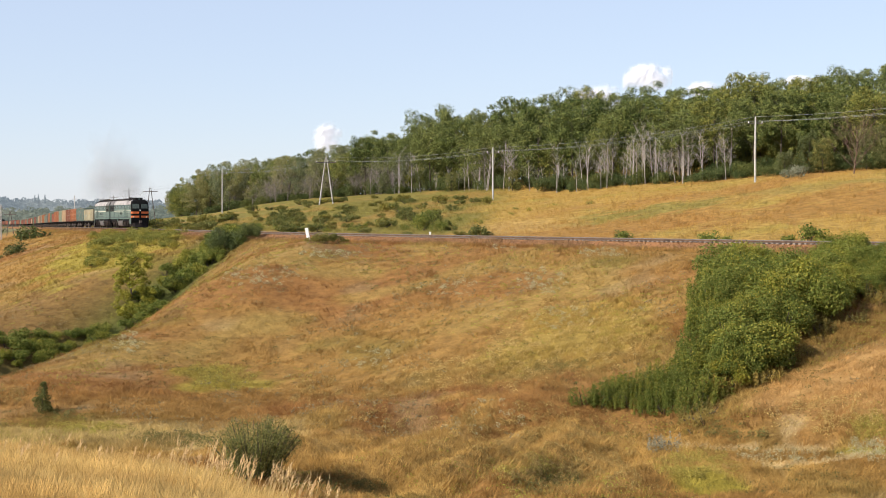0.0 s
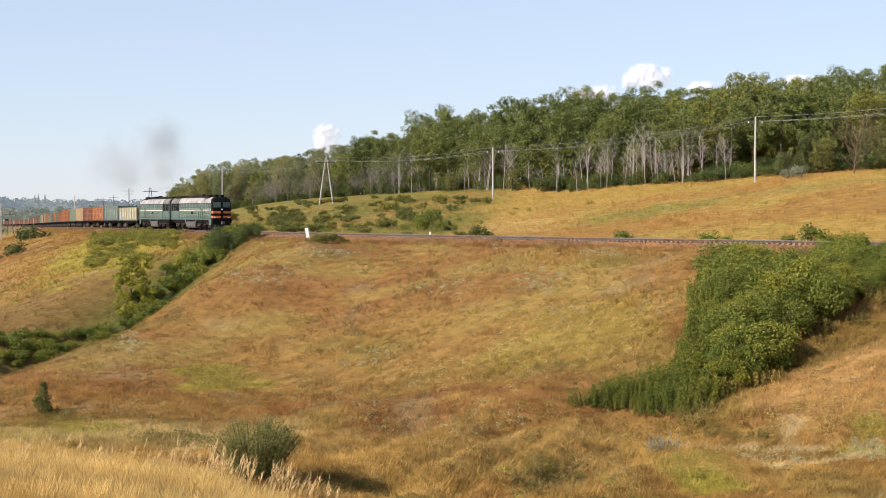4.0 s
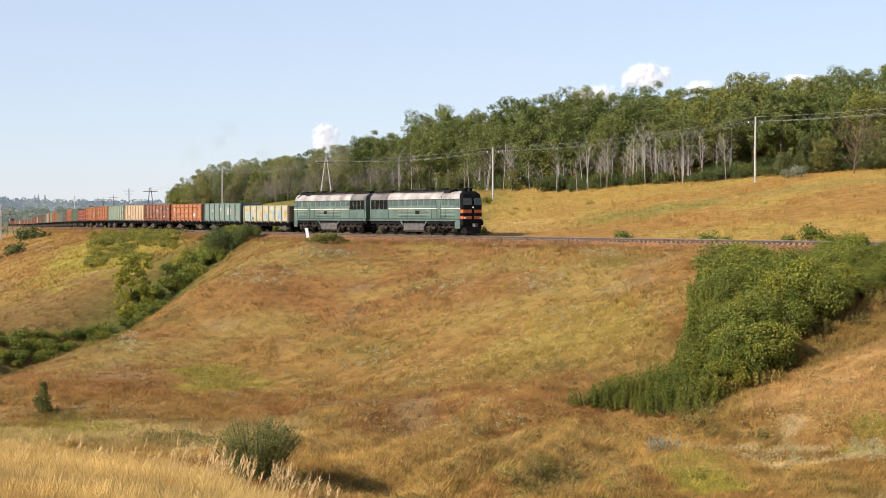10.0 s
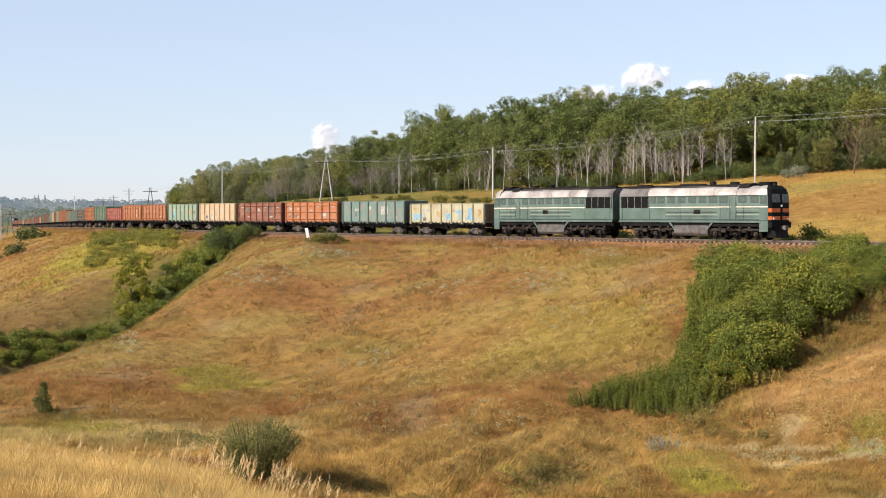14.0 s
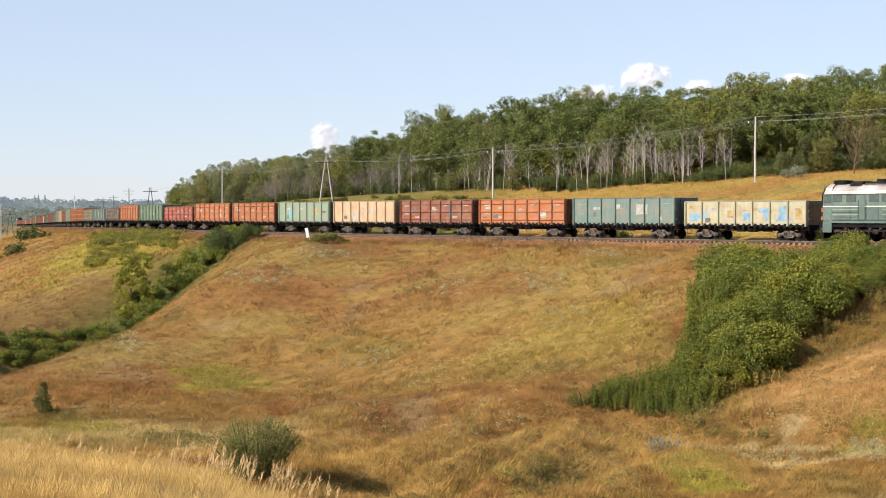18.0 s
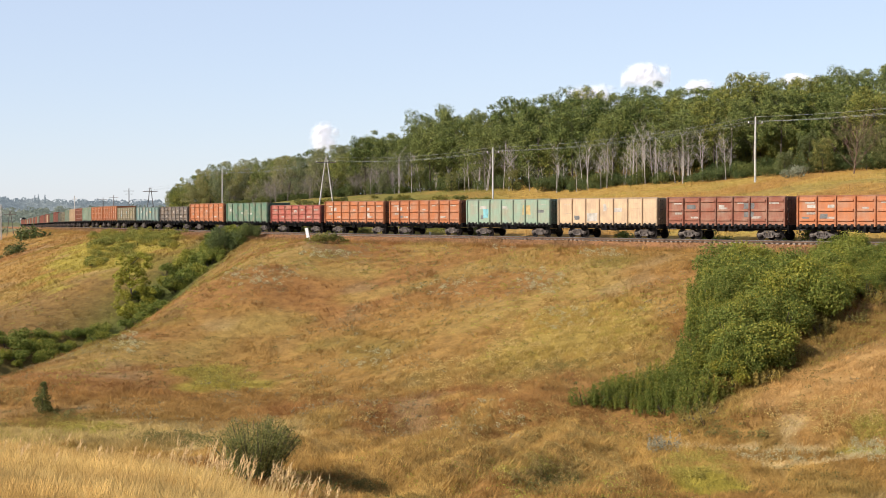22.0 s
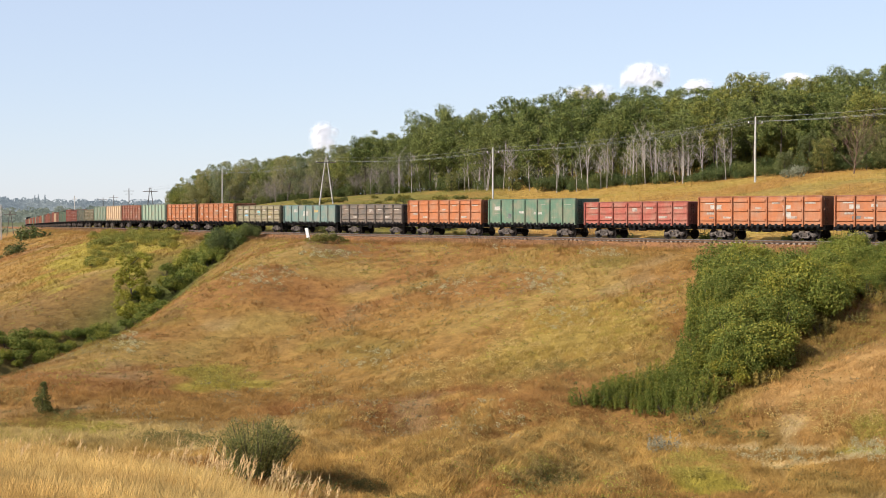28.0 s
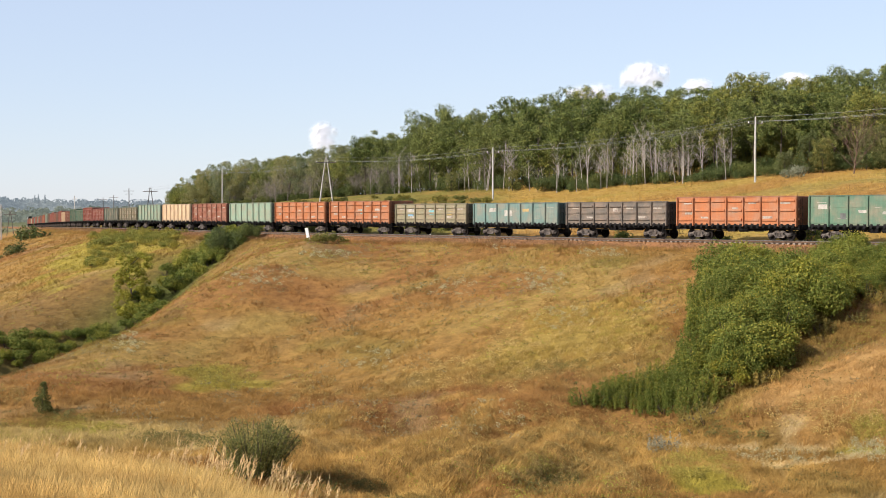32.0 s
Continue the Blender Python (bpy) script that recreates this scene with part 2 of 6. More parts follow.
LIME = leaf_mat("light_shrub_leaves", (0.118, 0.146, 0.026), (0.205, 0.220, 0.040), (0.275, 0.258, 0.054), 0.34)
OLIVE = leaf_mat("olive_shrub_leaves", (0.050, 0.070, 0.024), (0.105, 0.122, 0.038), (0.175, 0.165, 0.052))
WILLOW = leaf_mat("willow_leaves", (0.070, 0.088, 0.032), (0.145, 0.160, 0.058), (0.235, 0.230, 0.100))
SCRUB = leaf_mat("scrub_leaves", (0.085, 0.098, 0.028), (0.160, 0.160, 0.044), (0.240, 0.210, 0.060))
DOME = leaf_mat("dark_shrub_leaves", (0.042, 0.062, 0.020), (0.090, 0.116, 0.038), (0.150, 0.165, 0.058))
WEED = leaf_mat("olive_weed_leaves", (0.16, 0.135, 0.035), (0.25, 0.195, 0.055), (0.33, 0.24, 0.075))
# far field trees: the haze before them is put into the leaf colour
HAZYLEAF = leaf_mat("hazed_valley_leaves", (0.085, 0.110, 0.075), (0.125, 0.150, 0.095), (0.165, 0.180, 0.115))
GREYTWIG = worn("grey_twigs", (0.27, 0.235, 0.20), (0.16, 0.135, 0.115), 0.9)
BARK = worn("bark", (0.11, 0.09, 0.07), (0.05, 0.04, 0.03), 0.9)
DEADWOOD = worn("dead_wood", (0.47, 0.42, 0.37), (0.20, 0.17, 0.15), 0.85)


# ---- mesh building ----
class Shape:
    """Collects vertices and faces of one mesh."""

    def __init__(self):
        self.v, self.f = [], []

    def add(self, verts, faces):
        n = len(self.v)
        self.v += [tuple(p) for p in verts]
        self.f += [tuple(i + n for i in q) for q in faces]
        return self

    def box(self, x0, x1, y0, y1, z0, z1, b=0.0):
        if b <= 0:
            vs = [(x, y, z) for x in (x0, x1) for y in (y0, y1) for z in (z0, z1)]
            return self.add(vs, [(0, 1, 3, 2), (4, 6, 7, 5), (0, 4, 5, 1), (2, 3, 7, 6), (0, 2, 6, 4), (1, 5, 7, 3)])
        ring = [(x0 + b, y0), (x1 - b, y0), (x1, y0 + b), (x1, y1 - b), (x1 - b, y1), (x0 + b, y1), (x0, y1 - b), (x0, y0 + b)]
        return self.prism(ring, z0, z1)

    def prism(self, ring, z0, z1):
        n = len(ring)
        vs = [(x, y, z0) for x, y in ring] + [(x, y, z1) for x, y in ring]
        return self.add(vs, [tuple(range(n - 1, -1, -1)), tuple(range(n, 2 * n))] + [(i, (i + 1) % n, n + (i + 1) % n, n + i) for i in range(n)])

    def extrude_y(self, ring, y0, y1):
        """A prism whose outline lies in x and z."""
        n = len(ring)
        vs = [(x, y0, z) for x, z in ring] + [(x, y1, z) for x, z in ring]
        return self.add(vs, [tuple(range(n)), tuple(range(2 * n - 1, n - 1, -1))] + [(i, n + i, n + (i + 1) % n, (i + 1) % n) for i in range(n)])

    def extrude_x(self, ring, x0, x1):
        n = len(ring)
        vs = [(x0, y, z) for y, z in ring] + [(x1, y, z) for y, z in ring]
        return self.add(vs, [tuple(range(n - 1, -1, -1)), tuple(range(n, 2 * n))] + [(i, (i + 1) % n, n + (i + 1) % n, n + i) for i in range(n)])

    def tube(self, a, b, r0, r1=None, n=8):
        r1 = r0 if r1 is None else r1
        a, b = Vector(a), Vector(b)
        q = (b - a).to_track_quat("Z", "Y")
        e = [q @ Vector((math.cos(6.28319 * i / n), math.sin(6.28319 * i / n), 0)) for i in range(n)]
        vs = [a + r0 * p for p in e] + [b + r1 * p for p in e]
        return self.add(vs, [tuple(range(n - 1, -1, -1)), tuple(range(n, 2 * n))] + [(i, (i + 1) % n, n + (i + 1) % n, n + i) for i in range(n)])

    def mesh(self, name, material=None):
        me = bpy.data.meshes.new(name)
        me.from_pydata(self.v, [], self.f)
        me.update()
        if material:
            me.materials.append(material)
        return me


def part(name, shape, material, parent, label="", m=None):
    """One mesh object under a thing or a part."""
    me = shape if isinstance(shape, bpy.types.Mesh) else shape.mesh(name, material)
    ob = new(name, me)
    ob.parent = parent
    if m is not None:
        ob.matrix_basis = m
    return tagged(ob, label)


def quads(name, pts, material, tone=None):
    """A mesh of loose quads from an array (n, 4, 3), with a colour for each quad."""
    n = len(pts)
    me = bpy.data.meshes.new(name)
    me.vertices.add(4 * n)
    me.vertices.foreach_set("co", np.asarray(pts, np.float32).ravel())
    me.loops.add(4 * n)
    me.loops.foreach_set("vertex_index", np.arange(4 * n, dtype=np.int32))
    me.polygons.add(n)
    me.polygons.foreach_set("loop_start", np.arange(0, 4 * n, 4, dtype=np.int32))
    me.update(calc_edges=True)
    if tone is not None:
        at = me.attributes.new("tone", "FLOAT_COLOR", "POINT")
        rgba = np.ones((4 * n, 4), np.float32)
        rgba[:, :3] = np.repeat(tone, 4, 0)
        at.data.foreach_set("color", rgba.ravel())
    me.materials.append(material)
    return me


# ---- ground ----
def lerp(a, b, w):
    return a + (np.asarray(b) - a) * np.asarray(w)[:, None]


def patch(x, y, cx, cy, rx, ry, ragged=0.5):
    q = np.hypot((x - cx) / rx, (y - cy) / ry) + ragged * (fnoise(x, y, 3.0, 3) - 0.5) * 2
    return 1 - sstep(0.75, 1.1, q)


def meadow_tone(x, y):
    """Base colour of the grassland at each place."""
    x, y = np.asarray(x, float).ravel(), np.asarray(y, float).ravel()
    s, d = rail_coords(x, y)
    n1, n2, n3 = fnoise(x, y, 22.0, 3), fnoise(x + 300, y, 7.0, 3), fnoise(x, y + 500, 2.2, 2)
    col = np.tile(np.array([0.37, 0.215, 0.070]), (len(x), 1))
    col = lerp(col, (0.33, 0.165, 0.060), sstep(0.45, 0.7, n1))
    col = lerp(col, (0.40, 0.270, 0.090), sstep(0.52, 0.72, n2) * 0.8)
    col = lerp(col, (0.20, 0.180, 0.045), sstep(0.60, 0.75, fnoise(x - 90, y, 9.0, 3)) * 0.4)
    col = lerp(col, (0.42, 0.370, 0.250), sstep(0.66, 0.80, fnoise(x, y - 200, 6.0, 3)) * 0.22)
    col = lerp(col, (0.50, 0.315, 0.105), patch(x, y, 2, 82, 19, 12, 0.7) * 0.85)
    col = col * 0.84
    # the hill beyond the track is paler straw, scrub green to its north
    far = sstep(-3, -8, d)
    straw = lerp(np.tile(np.array([0.45, 0.292, 0.085]), (len(x), 1)), (0.41, 0.300, 0.080), sstep(0.58, 0.75, n2))
    straw = lerp(straw, (0.38, 0.205, 0.065), sstep(0.48, 0.68, n1) * 0.8)
    scrub = lerp(np.tile(np.array([0.22, 0.190, 0.050]), (len(x), 1)), (0.32, 0.215, 0.065), sstep(0.50, 0.68, n2))
    straw = lerp(straw, (0.27, 0.235, 0.065), patch(x, y, 23, 172, 10, 6, 0.9) * 0.85)
    straw = lerp(straw, (0.29, 0.250, 0.075), patch(x, y, 44, 172, 9, 5, 0.9) * 0.5)
    straw = lerp(straw, (0.35, 0.185, 0.060), patch(x, y, 42, 153, 16, 9, 0.9) * 0.7)
    straw = lerp(straw, (0.50, 0.330, 0.120), patch(x, y, 9, 172, 7, 12, 0.7) * 0.7)
    straw = lerp(straw, scrub, 1 - sstep(-4, 4, x - 2.6 - 0.085 * (y - 157) + 5 * (n2 - 0.5)))
    col = lerp(col, straw * 0.92, far)
    # the viewer's own slope: pale ripe grass
    own = (y < 62) * (1 - sstep(40, 60, y))
    ripe = lerp(np.tile(np.array([0.58, 0.400, 0.165]), (len(x), 1)), (0.48, 0.295, 0.105), sstep(0.45, 0.7, n3) * 0.7)
    ripe = lerp(ripe, (0.42, 0.300, 0.130), sstep(0.5, 0.68, fnoise(x, y + 80, 4.0, 2)) * 0.6)
    col = lerp(col, (0.40, 0.320, 0.110), patch(x, y, -24, 92, 11, 3, 0.9) * 0.4)
    col = lerp(col, (0.20, 0.122, 0.048), patch(x, y, -48, 158, 22, 42, 0.7) * 0.85)
    col = lerp(col, (0.46, 0.335, 0.150), patch(x, y, -22, 90, 15, 5, 0.8) * 0.75)
    col = lerp(col, ripe, own)
    # green in the ravines
    g1, t1 = gully(x, y, -28.0, 199.0, -54.0, 116.0, 6.0, 8.0)
    col = lerp(col, (0.10, 0.110, 0.030), np.clip(g1 * 1.2, 0, 1) * (d > 4))
    # yellow-green bank beside the track
    col = lerp(col, (0.33, 0.270, 0.055), 0.85 * patch(x, y, -45, 214, 13, 30, 0.6) * sstep(4, 8, d))
    col = lerp(col, (0.28, 0.250, 0.040), patch(x, y, -18, 113, 4, 4, 0.9) * 0.6)
    col = lerp(col, (0.375, 0.280, 0.066), patch(x, y, 10.0, 110, 5.5, 6.5, 0.9) * 0.5)
    col = lerp(col, (0.33, 0.270, 0.055), patch(x, y, 13, 73, 2.3, 3.4, 0.8))
    col = lerp(col, (0.30, 0.260, 0.050), patch(x, y, 25.5, 82, 3.6, 4.0, 0.8))
    col = lerp(col, (0.52, 0.400, 0.220), patch(x, y, 20, 83, 2.8, 1.4, 0.9))
    col = lerp(col, (0.42, 0.250, 0.100), patch(x, y, 27, 88, 9, 7))
    pale = np.maximum(patch(x, y, 20.5, 86.5, 0.9, 3.0, 0.9), np.maximum(patch(x, y, 16.2, 85, 2.2, 0.8, 0.9), patch(x, y, 21.5, 79, 5.0, 0.7, 1.0)))
    col = lerp(col, (0.50, 0.390, 0.230), pale * 0.85)
    # bare edge of the track bed
    col = lerp(col, (0.28, 0.170, 0.090), (1 - sstep(2.6, 4.6, np.abs(d) + 2 * (n3 - 0.5))))
    # distance: fields and woods
    r = np.hypot(x, y)
    wood = lerp(np.tile(np.array([0.21, 0.200, 0.110]), (len(x), 1)), (0.12, 0.130, 0.065), sstep(0.42, 0.52, fnoise(x, y, 260.0, 4)))
    col[:, 2] *= 0.9
    return lerp(col, wood, sstep(450, 800, r))


def add_tone(me, tone):
    at = me.attributes.new("tone", "FLOAT_COLOR", "POINT")
    rgba = np.ones((len(tone), 4), np.float32)
    rgba[:, :3] = tone
    at.data.foreach_set("color", rgba.ravel())


def build_ground():
    nx, ny = len(GX), len(GY)
    xx, yy = np.meshgrid(GX, GY)
    me = bpy.data.meshes.new("ground")
    co = np.stack([xx.ravel(), yy.ravel(), GZ.ravel()], 1).astype(np.float32)
    j, i = np.meshgrid(np.arange(ny - 1), np.arange(nx - 1), indexing="ij")
    a = (j * nx + i).ravel()
    q = np.stack([a, a + 1, a + nx + 1, a + nx], 1).astype(np.int32)
    me.vertices.add(len(co))
    me.vertices.foreach_set("co", co.ravel())
    me.loops.add(q.size)
    me.loops.foreach_set("vertex_index", q.ravel())
    me.polygons.add(len(q))
    me.polygons.foreach_set("loop_start", np.arange(0, q.size, 4, dtype=np.int32))
    me.polygons.foreach_set("use_smooth", np.ones(len(q), bool))
    me.update(calc_edges=True)
    add_tone(me, meadow_tone(xx, yy))
    me.materials.append(MEADOW)
    tagged(new("ground", me), "rolling dry grassland hills with a valley below the railway", "ground", kind="structure")


build_ground()


# ---- railway ----
def sweep(name, outline, s0, s1, step, material, parent=None, label=""):
    """A profile (offset towards the viewer, height) drawn along the track."""
    ss = np.arange(s0, s1 + step / 2, step)
    sh = Shape()
    n = len(outline)
    for s in ss:
        for o, z in outline:
            x, y = track_at(s, o)
            sh.v.append((float(x), float(y), z + float(track_z(s))))
    for k in range(len(ss) - 1):
        for i in range(n):
            sh.f.append((k * n + i, k * n + (i + 1) % n, (k + 1) * n + (i + 1) % n, (k + 1) * n + i))
    if parent:
        return part(name, sh, material, parent, label)
    return new(name, sh.mesh(name, material))


def build_track():
    bed = sweep("track_bed", [(-2.7, -1.3), (2.7, -1.3), (2.7, -0.82), (1.7, -0.32), (-1.7, -0.32), (-2.7, -0.82)], -1140, 250, 3.0, BALLAST)
    tagged(bed, "reddish crushed stone ballast bed of a single track", "track bed", kind="structure")
    track = new("railway_track")
    tagged(track, "single curved railway track with concrete sleepers", "railway track", kind="structure")
    for side in (-0.79, 0.79):
        sweep("rail", [(side - 0.07, -0.18), (side + 0.07, -0.18), (side + 0.035, -0.03), (side - 0.035, -0.03)], -1140, 250, 2.0, RAIL, track, "rusty steel rail")
        sweep("rail_head", [(side - 0.036, -0.032), (side + 0.036, -0.032), (side + 0.036, 0.0), (side - 0.036, 0.0)], -1140, 250, 2.0, RAILTOP, track, "polished running surface")
    base = Shape().box(-0.13, 0.13, -1.35, 1.35, -0.36, -0.19, 0.02).mesh("sleeper", SLEEPER)
    for k in range(300):
        s = -118 + k * 0.55
        x, y = track_at(s)
        th = float(np.interp(s, TS, _th))
        part("sleeper", base, None, track, m=pose(float(x), float(y), float(track_z(s)), 0, 0, -math.degrees(th)))


build_track()


# ---- the train ----
PITCH, SPEED, SLOWING = 13.92, 9.81, -0.0094


def train_s(offset, t):
    return offset + SPEED * (t - 32) + 0.5 * SLOWING * (t - 32) ** 2


def vehicle_pose(s, half):
    """Pose of a vehicle whose bogies stand half a base before and behind s."""
    ax, ay = track_at(s + half)
    bx, by = track_at(s - half)
    az, bz = float(track_z(s + half)), float(track_z(s - half))
    return Matrix.Translation(((ax + bx) / 2, (ay + by) / 2, (az + bz) / 2)) @ Matrix.Rotation(math.atan2(ay - by, ax - bx), 4, "Z") @ Matrix.Rotation(-math.asin((az - bz) / (2 * half)), 4, "Y")


def ring_xz(cx, cz, r, n=16, start=0.0):
    return [(cx + r * math.cos(start + 6.28319 * i / n), cz + r * math.sin(start + 6.28319 * i / n)) for i in range(n)]


def wheelset_shape(r, axle=0.08):
    sh = Shape()
    for y in (-0.79, 0.79):
        sh.extrude_y(ring_xz(0, 0, r, 18), y - 0.065, y + 0.065)
        sh.extrude_y(ring_xz(0, 0, r * 0.62, 14), y - 0.075, y + 0.075)
        sh.extrude_y(ring_xz(0, 0, 0.14, 10), y - 0.12, y + 0.12)
    return sh.tube((0, -1.05, 0), (0, 1.05, 0), axle, axle, 8)


def side_frame_shape(y, base=1.85):
    """Cast side frame of a wagon bogie: arched top, axle boxes, spring opening."""
    h = base / 2
    sh = Shape()
    top = [(-h - 0.28, 0.46), (-h - 0.22, 0.62), (-h + 0.2, 0.66), (-0.42, 0.86), (0.42, 0.86), (h - 0.2, 0.66), (h + 0.22, 0.62), (h + 0.28, 0.46), (h - 0.24, 0.46), (h - 0.36, 0.52), (0.40, 0.70), (-0.40, 0.70), (-h + 0.36, 0.52), (-h + 0.24, 0.46)]
    sh.extrude_y(top, y - 0.08, y + 0.08)
    low = [(-0.62, 0.52), (-0.40, 0.24), (0.40, 0.24), (0.62, 0.52), (0.52, 0.56), (0.32, 0.34), (-0.32, 0.34), (-0.52, 0.56)]
    sh.extrude_y(low, y - 0.08, y + 0.08)
    for sx in (-0.36, 0.28):
        sh.box(sx, sx + 0.08, y - 0.07, y + 0.07, 0.3, 0.75)
    for sx in (-0.16, 0.0, 0.16):
        sh.tube((sx, y - 0.02, 0.34), (sx, y - 0.02, 0.68), 0.065, 0.065, 8)
    for sx in (-h, h):
        sh.box(sx - 0.17, sx + 0.17, y - 0.15, y + 0.11, 0.34, 0.60, 0.03)
        sh.extrude_y(ring_xz(sx, 0.475, 0.12, 10), y - 0.20, y - 0.1)
    return sh


def wagon_proto(high, plain=False, boarded=False):
    """Open box wagon. high: height of the sides' top over the rail."""
    w = new("open_wagon")
    half, hw, z0, top = 6.4, 1.52, 1.36, high
    # side walls: pressed panels between posts
    posts = [-half + 0.06 + i * (2 * half - 0.12) / 7 for i in range(8)]
    for sgn in (-1, 1):
        y = sgn * hw
        wall = Shape().box(-half, half, y - 0.02, y + 0.02, z0, top - 0.1)
        nrib = 3
        pieces = []
        for a, b in zip(posts[:-1], posts[1:]):
            pressed = Shape()
            if boarded:
                # one sheet with shallow grooves between its boards
                prof = [(z0 + 0.12, 0.0)]
                for k in range(5):
                    za = z0 + 0.14 + k * (top - z0 - 0.3) / 5
                    zb = za + (top - z0 - 0.3) / 5
                    prof += [(za + 0.012, 0.020), (zb - 0.026, 0.020), (zb, 0.006)]
                n = len(prof)
                pressed.add([(x, y + sgn * (0.019 + q), z) for x in (a + 0.09, b - 0.09) for z, q in prof], [(q, q + 1, n + q + 1, n + q) for q in range(n - 1)])
            for k in range(nrib if not boarded else 0):
                zc = z0 + 0.42 + k * (top - z0 - 0.86) / (nrib - 1)
                o = y + sgn * 0.02
                ring = [(zc - 0.14, 0), (zc - 0.06, 0.11), (zc + 0.06, 0.11), (zc + 0.14, 0)]
                vs = [(x, o + sgn * q, z) for x in (a + 0.18, b - 0.18) for z, q in ring]
                pressed.add(vs, [(0, 1, 5, 4), (1, 2, 6, 5), (2, 3, 7, 6), (0, 3, 2, 1), (4, 5, 6, 7), (0, 4, 7, 3)])
            pieces.append(("pressed_panel", pressed))
        for x in posts:
            foot, head = z0 - 0.12, top - 0.1
            lines = [(x - 0.10, 0.02), (x - 0.06, 0.19), (x + 0.06, 0.19), (x + 0.10, 0.02)]
            verts = [(px, y + sgn * q, z) for z in (foot, head) for px, q in lines]
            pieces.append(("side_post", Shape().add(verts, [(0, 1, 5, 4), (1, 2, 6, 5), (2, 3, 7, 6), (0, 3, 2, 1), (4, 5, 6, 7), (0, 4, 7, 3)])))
        if plain:
            for _, sh in pieces:
                wall.add(sh.v, sh.f)
        tagged(part("side_wall", wall, WAGON, w, "" if not plain else "ribbed steel side"), kind="stuff" if plain else "")
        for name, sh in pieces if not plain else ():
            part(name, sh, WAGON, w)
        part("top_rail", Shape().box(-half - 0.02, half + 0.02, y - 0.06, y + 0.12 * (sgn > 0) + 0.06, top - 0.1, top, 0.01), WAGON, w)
        part("side_sill", Shape().box(-half, half, y - 0.06, y + 0.06, z0 - 0.14, z0 - 0.002), BLACK, w, "black steel sill")
        latches = Shape()
        for i in range(21):
            x = -half + 0.35 + i * (2 * half - 0.7) / 20
            latches.add([(x - 0.13, y + sgn * 0.04, z0 + 0.10), (x + 0.13, y + sgn * 0.04, z0 + 0.10), (x + 0.09, y + sgn * 0.18, z0 - 0.26), (x - 0.09, y + sgn * 0.18, z0 - 0.26),
                         (x - 0.10, y - sgn * 0.02, z0 - 0.14), (x + 0.10, y - sgn * 0.02, z0 - 0.14)], [(0, 1, 2, 3), (3, 2, 5, 4), (0, 3, 4), (1, 5, 2)])
        tagged(part("hatch_latches", latches, BLACK, w, "row of black hatch latches"), kind="stuff")
        part("brake_gear", Shape().box(-0.9, -0.1, y - sgn * 0.5, y - sgn * 0.2, 0.75, 1.1, 0.05).tube((0.2, y - sgn * 0.4, 0.9), (1.1, y - sgn * 0.4, 0.9), 0.17, 0.17, 10).tube((-3, y - sgn * 0.35, 0.85), (3, y - sgn * 0.35, 0.85), 0.03), BLACK, w)
    for k, (x, z, a, b) in enumerate(((-5.1, top - 0.55, 0.55, 0.14), (-5.1, z0 + 1.0, 0.42, 0.10), (-3.2, z0 + 0.62, 0.5, 0.09), (0.0, z0 + 1.3, 0.3, 0.22), (3.4, z0 + 0.62, 0.5, 0.12), (5.2, top - 0.6, 0.5, 0.10), (1.8, top - 0.62, 0.42, 0.07))):
        for sgn in (-1, 1) if not plain else ():
            y = sgn * (hw + 0.032)
            part("stencil_plate", Shape().box(x - a, x + a, y - 0.004, y + 0.004, z - b, z + b), STENCIL, w, "faded white stencilled marking")
    for e in (-1, 1):
        x = e * half
        end = Shape().box(x - 0.03, x + 0.03, -hw, hw, z0, top - 0.06)
        for k in range(3):
            zc = z0 + 0.5 + k * (top - z0 - 0.8) / 2
            end.box(x + (0.03 if e > 0 else -0.11), x + (0.11 if e > 0 else -0.03), -hw + 0.08, hw - 0.08, zc - 0.06, zc + 0.06)
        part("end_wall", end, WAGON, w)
        ladder = Shape()
        for yy in (-hw + 0.12, -hw + 0.5):
            ladder.tube((x + e * 0.17, yy, 0.6), (x + e * 0.17, yy, top - 0.2), 0.018, 0.018, 5)
        for k in range(8):
            z = 0.65 + k * (top - 0.95) / 7
            ladder.tube((x + e * 0.17, -hw + 0.12, z), (x + e * 0.17, -hw + 0.5, z), 0.014, 0.014, 5)
        part("ladder", ladder, BLACK, w)
        coupler = Shape().box(min(x, x + e * 0.42), max(x, x + e * 0.42), -0.12, 0.12, 0.93, 1.16, 0.03).box(min(x + e * 0.4, x + e * 0.555), max(x + e * 0.4, x + e * 0.555), -0.22, 0.2, 0.88, 1.22, 0.05)
        part("coupler", coupler, STEEL, w)
        part("end_beam", Shape().box(x - 0.12, x + 0.12, -1.45, 1.45, 0.98, z0 - 0.01, 0.02), BLACK, w)
        part("step", Shape().tube((x - e * 0.2, -1.5, 1.2), (x - e * 0.2, -1.5, 0.55), 0.02, 0.02, 5).tube((x - e * 0.6, -1.5, 1.2), (x - e * 0.6, -1.5, 0.55), 0.02, 0.02, 5).box(min(x - e * 0.65, x - e * 0.15), max(x - e * 0.65, x - e * 0.15), -1.56, -1.42, 0.53, 0.57), BLACK, w)
    part("floor", Shape().box(-half + 0.05, half - 0.05, -hw + 0.03, hw - 0.03, z0 - 0.06, z0), BLACK, w)
    # black box added for the shade under the wagon floor
    part("underfloor", Shape().box(-half + 0.1, half - 0.1, -1.3, 1.3, 1.0, z0 - 0.065), BLACK, w)
    part("centre_sill", Shape().box(-half, half, -0.22, 0.22, 0.9, z0 - 0.07), BLACK, w)
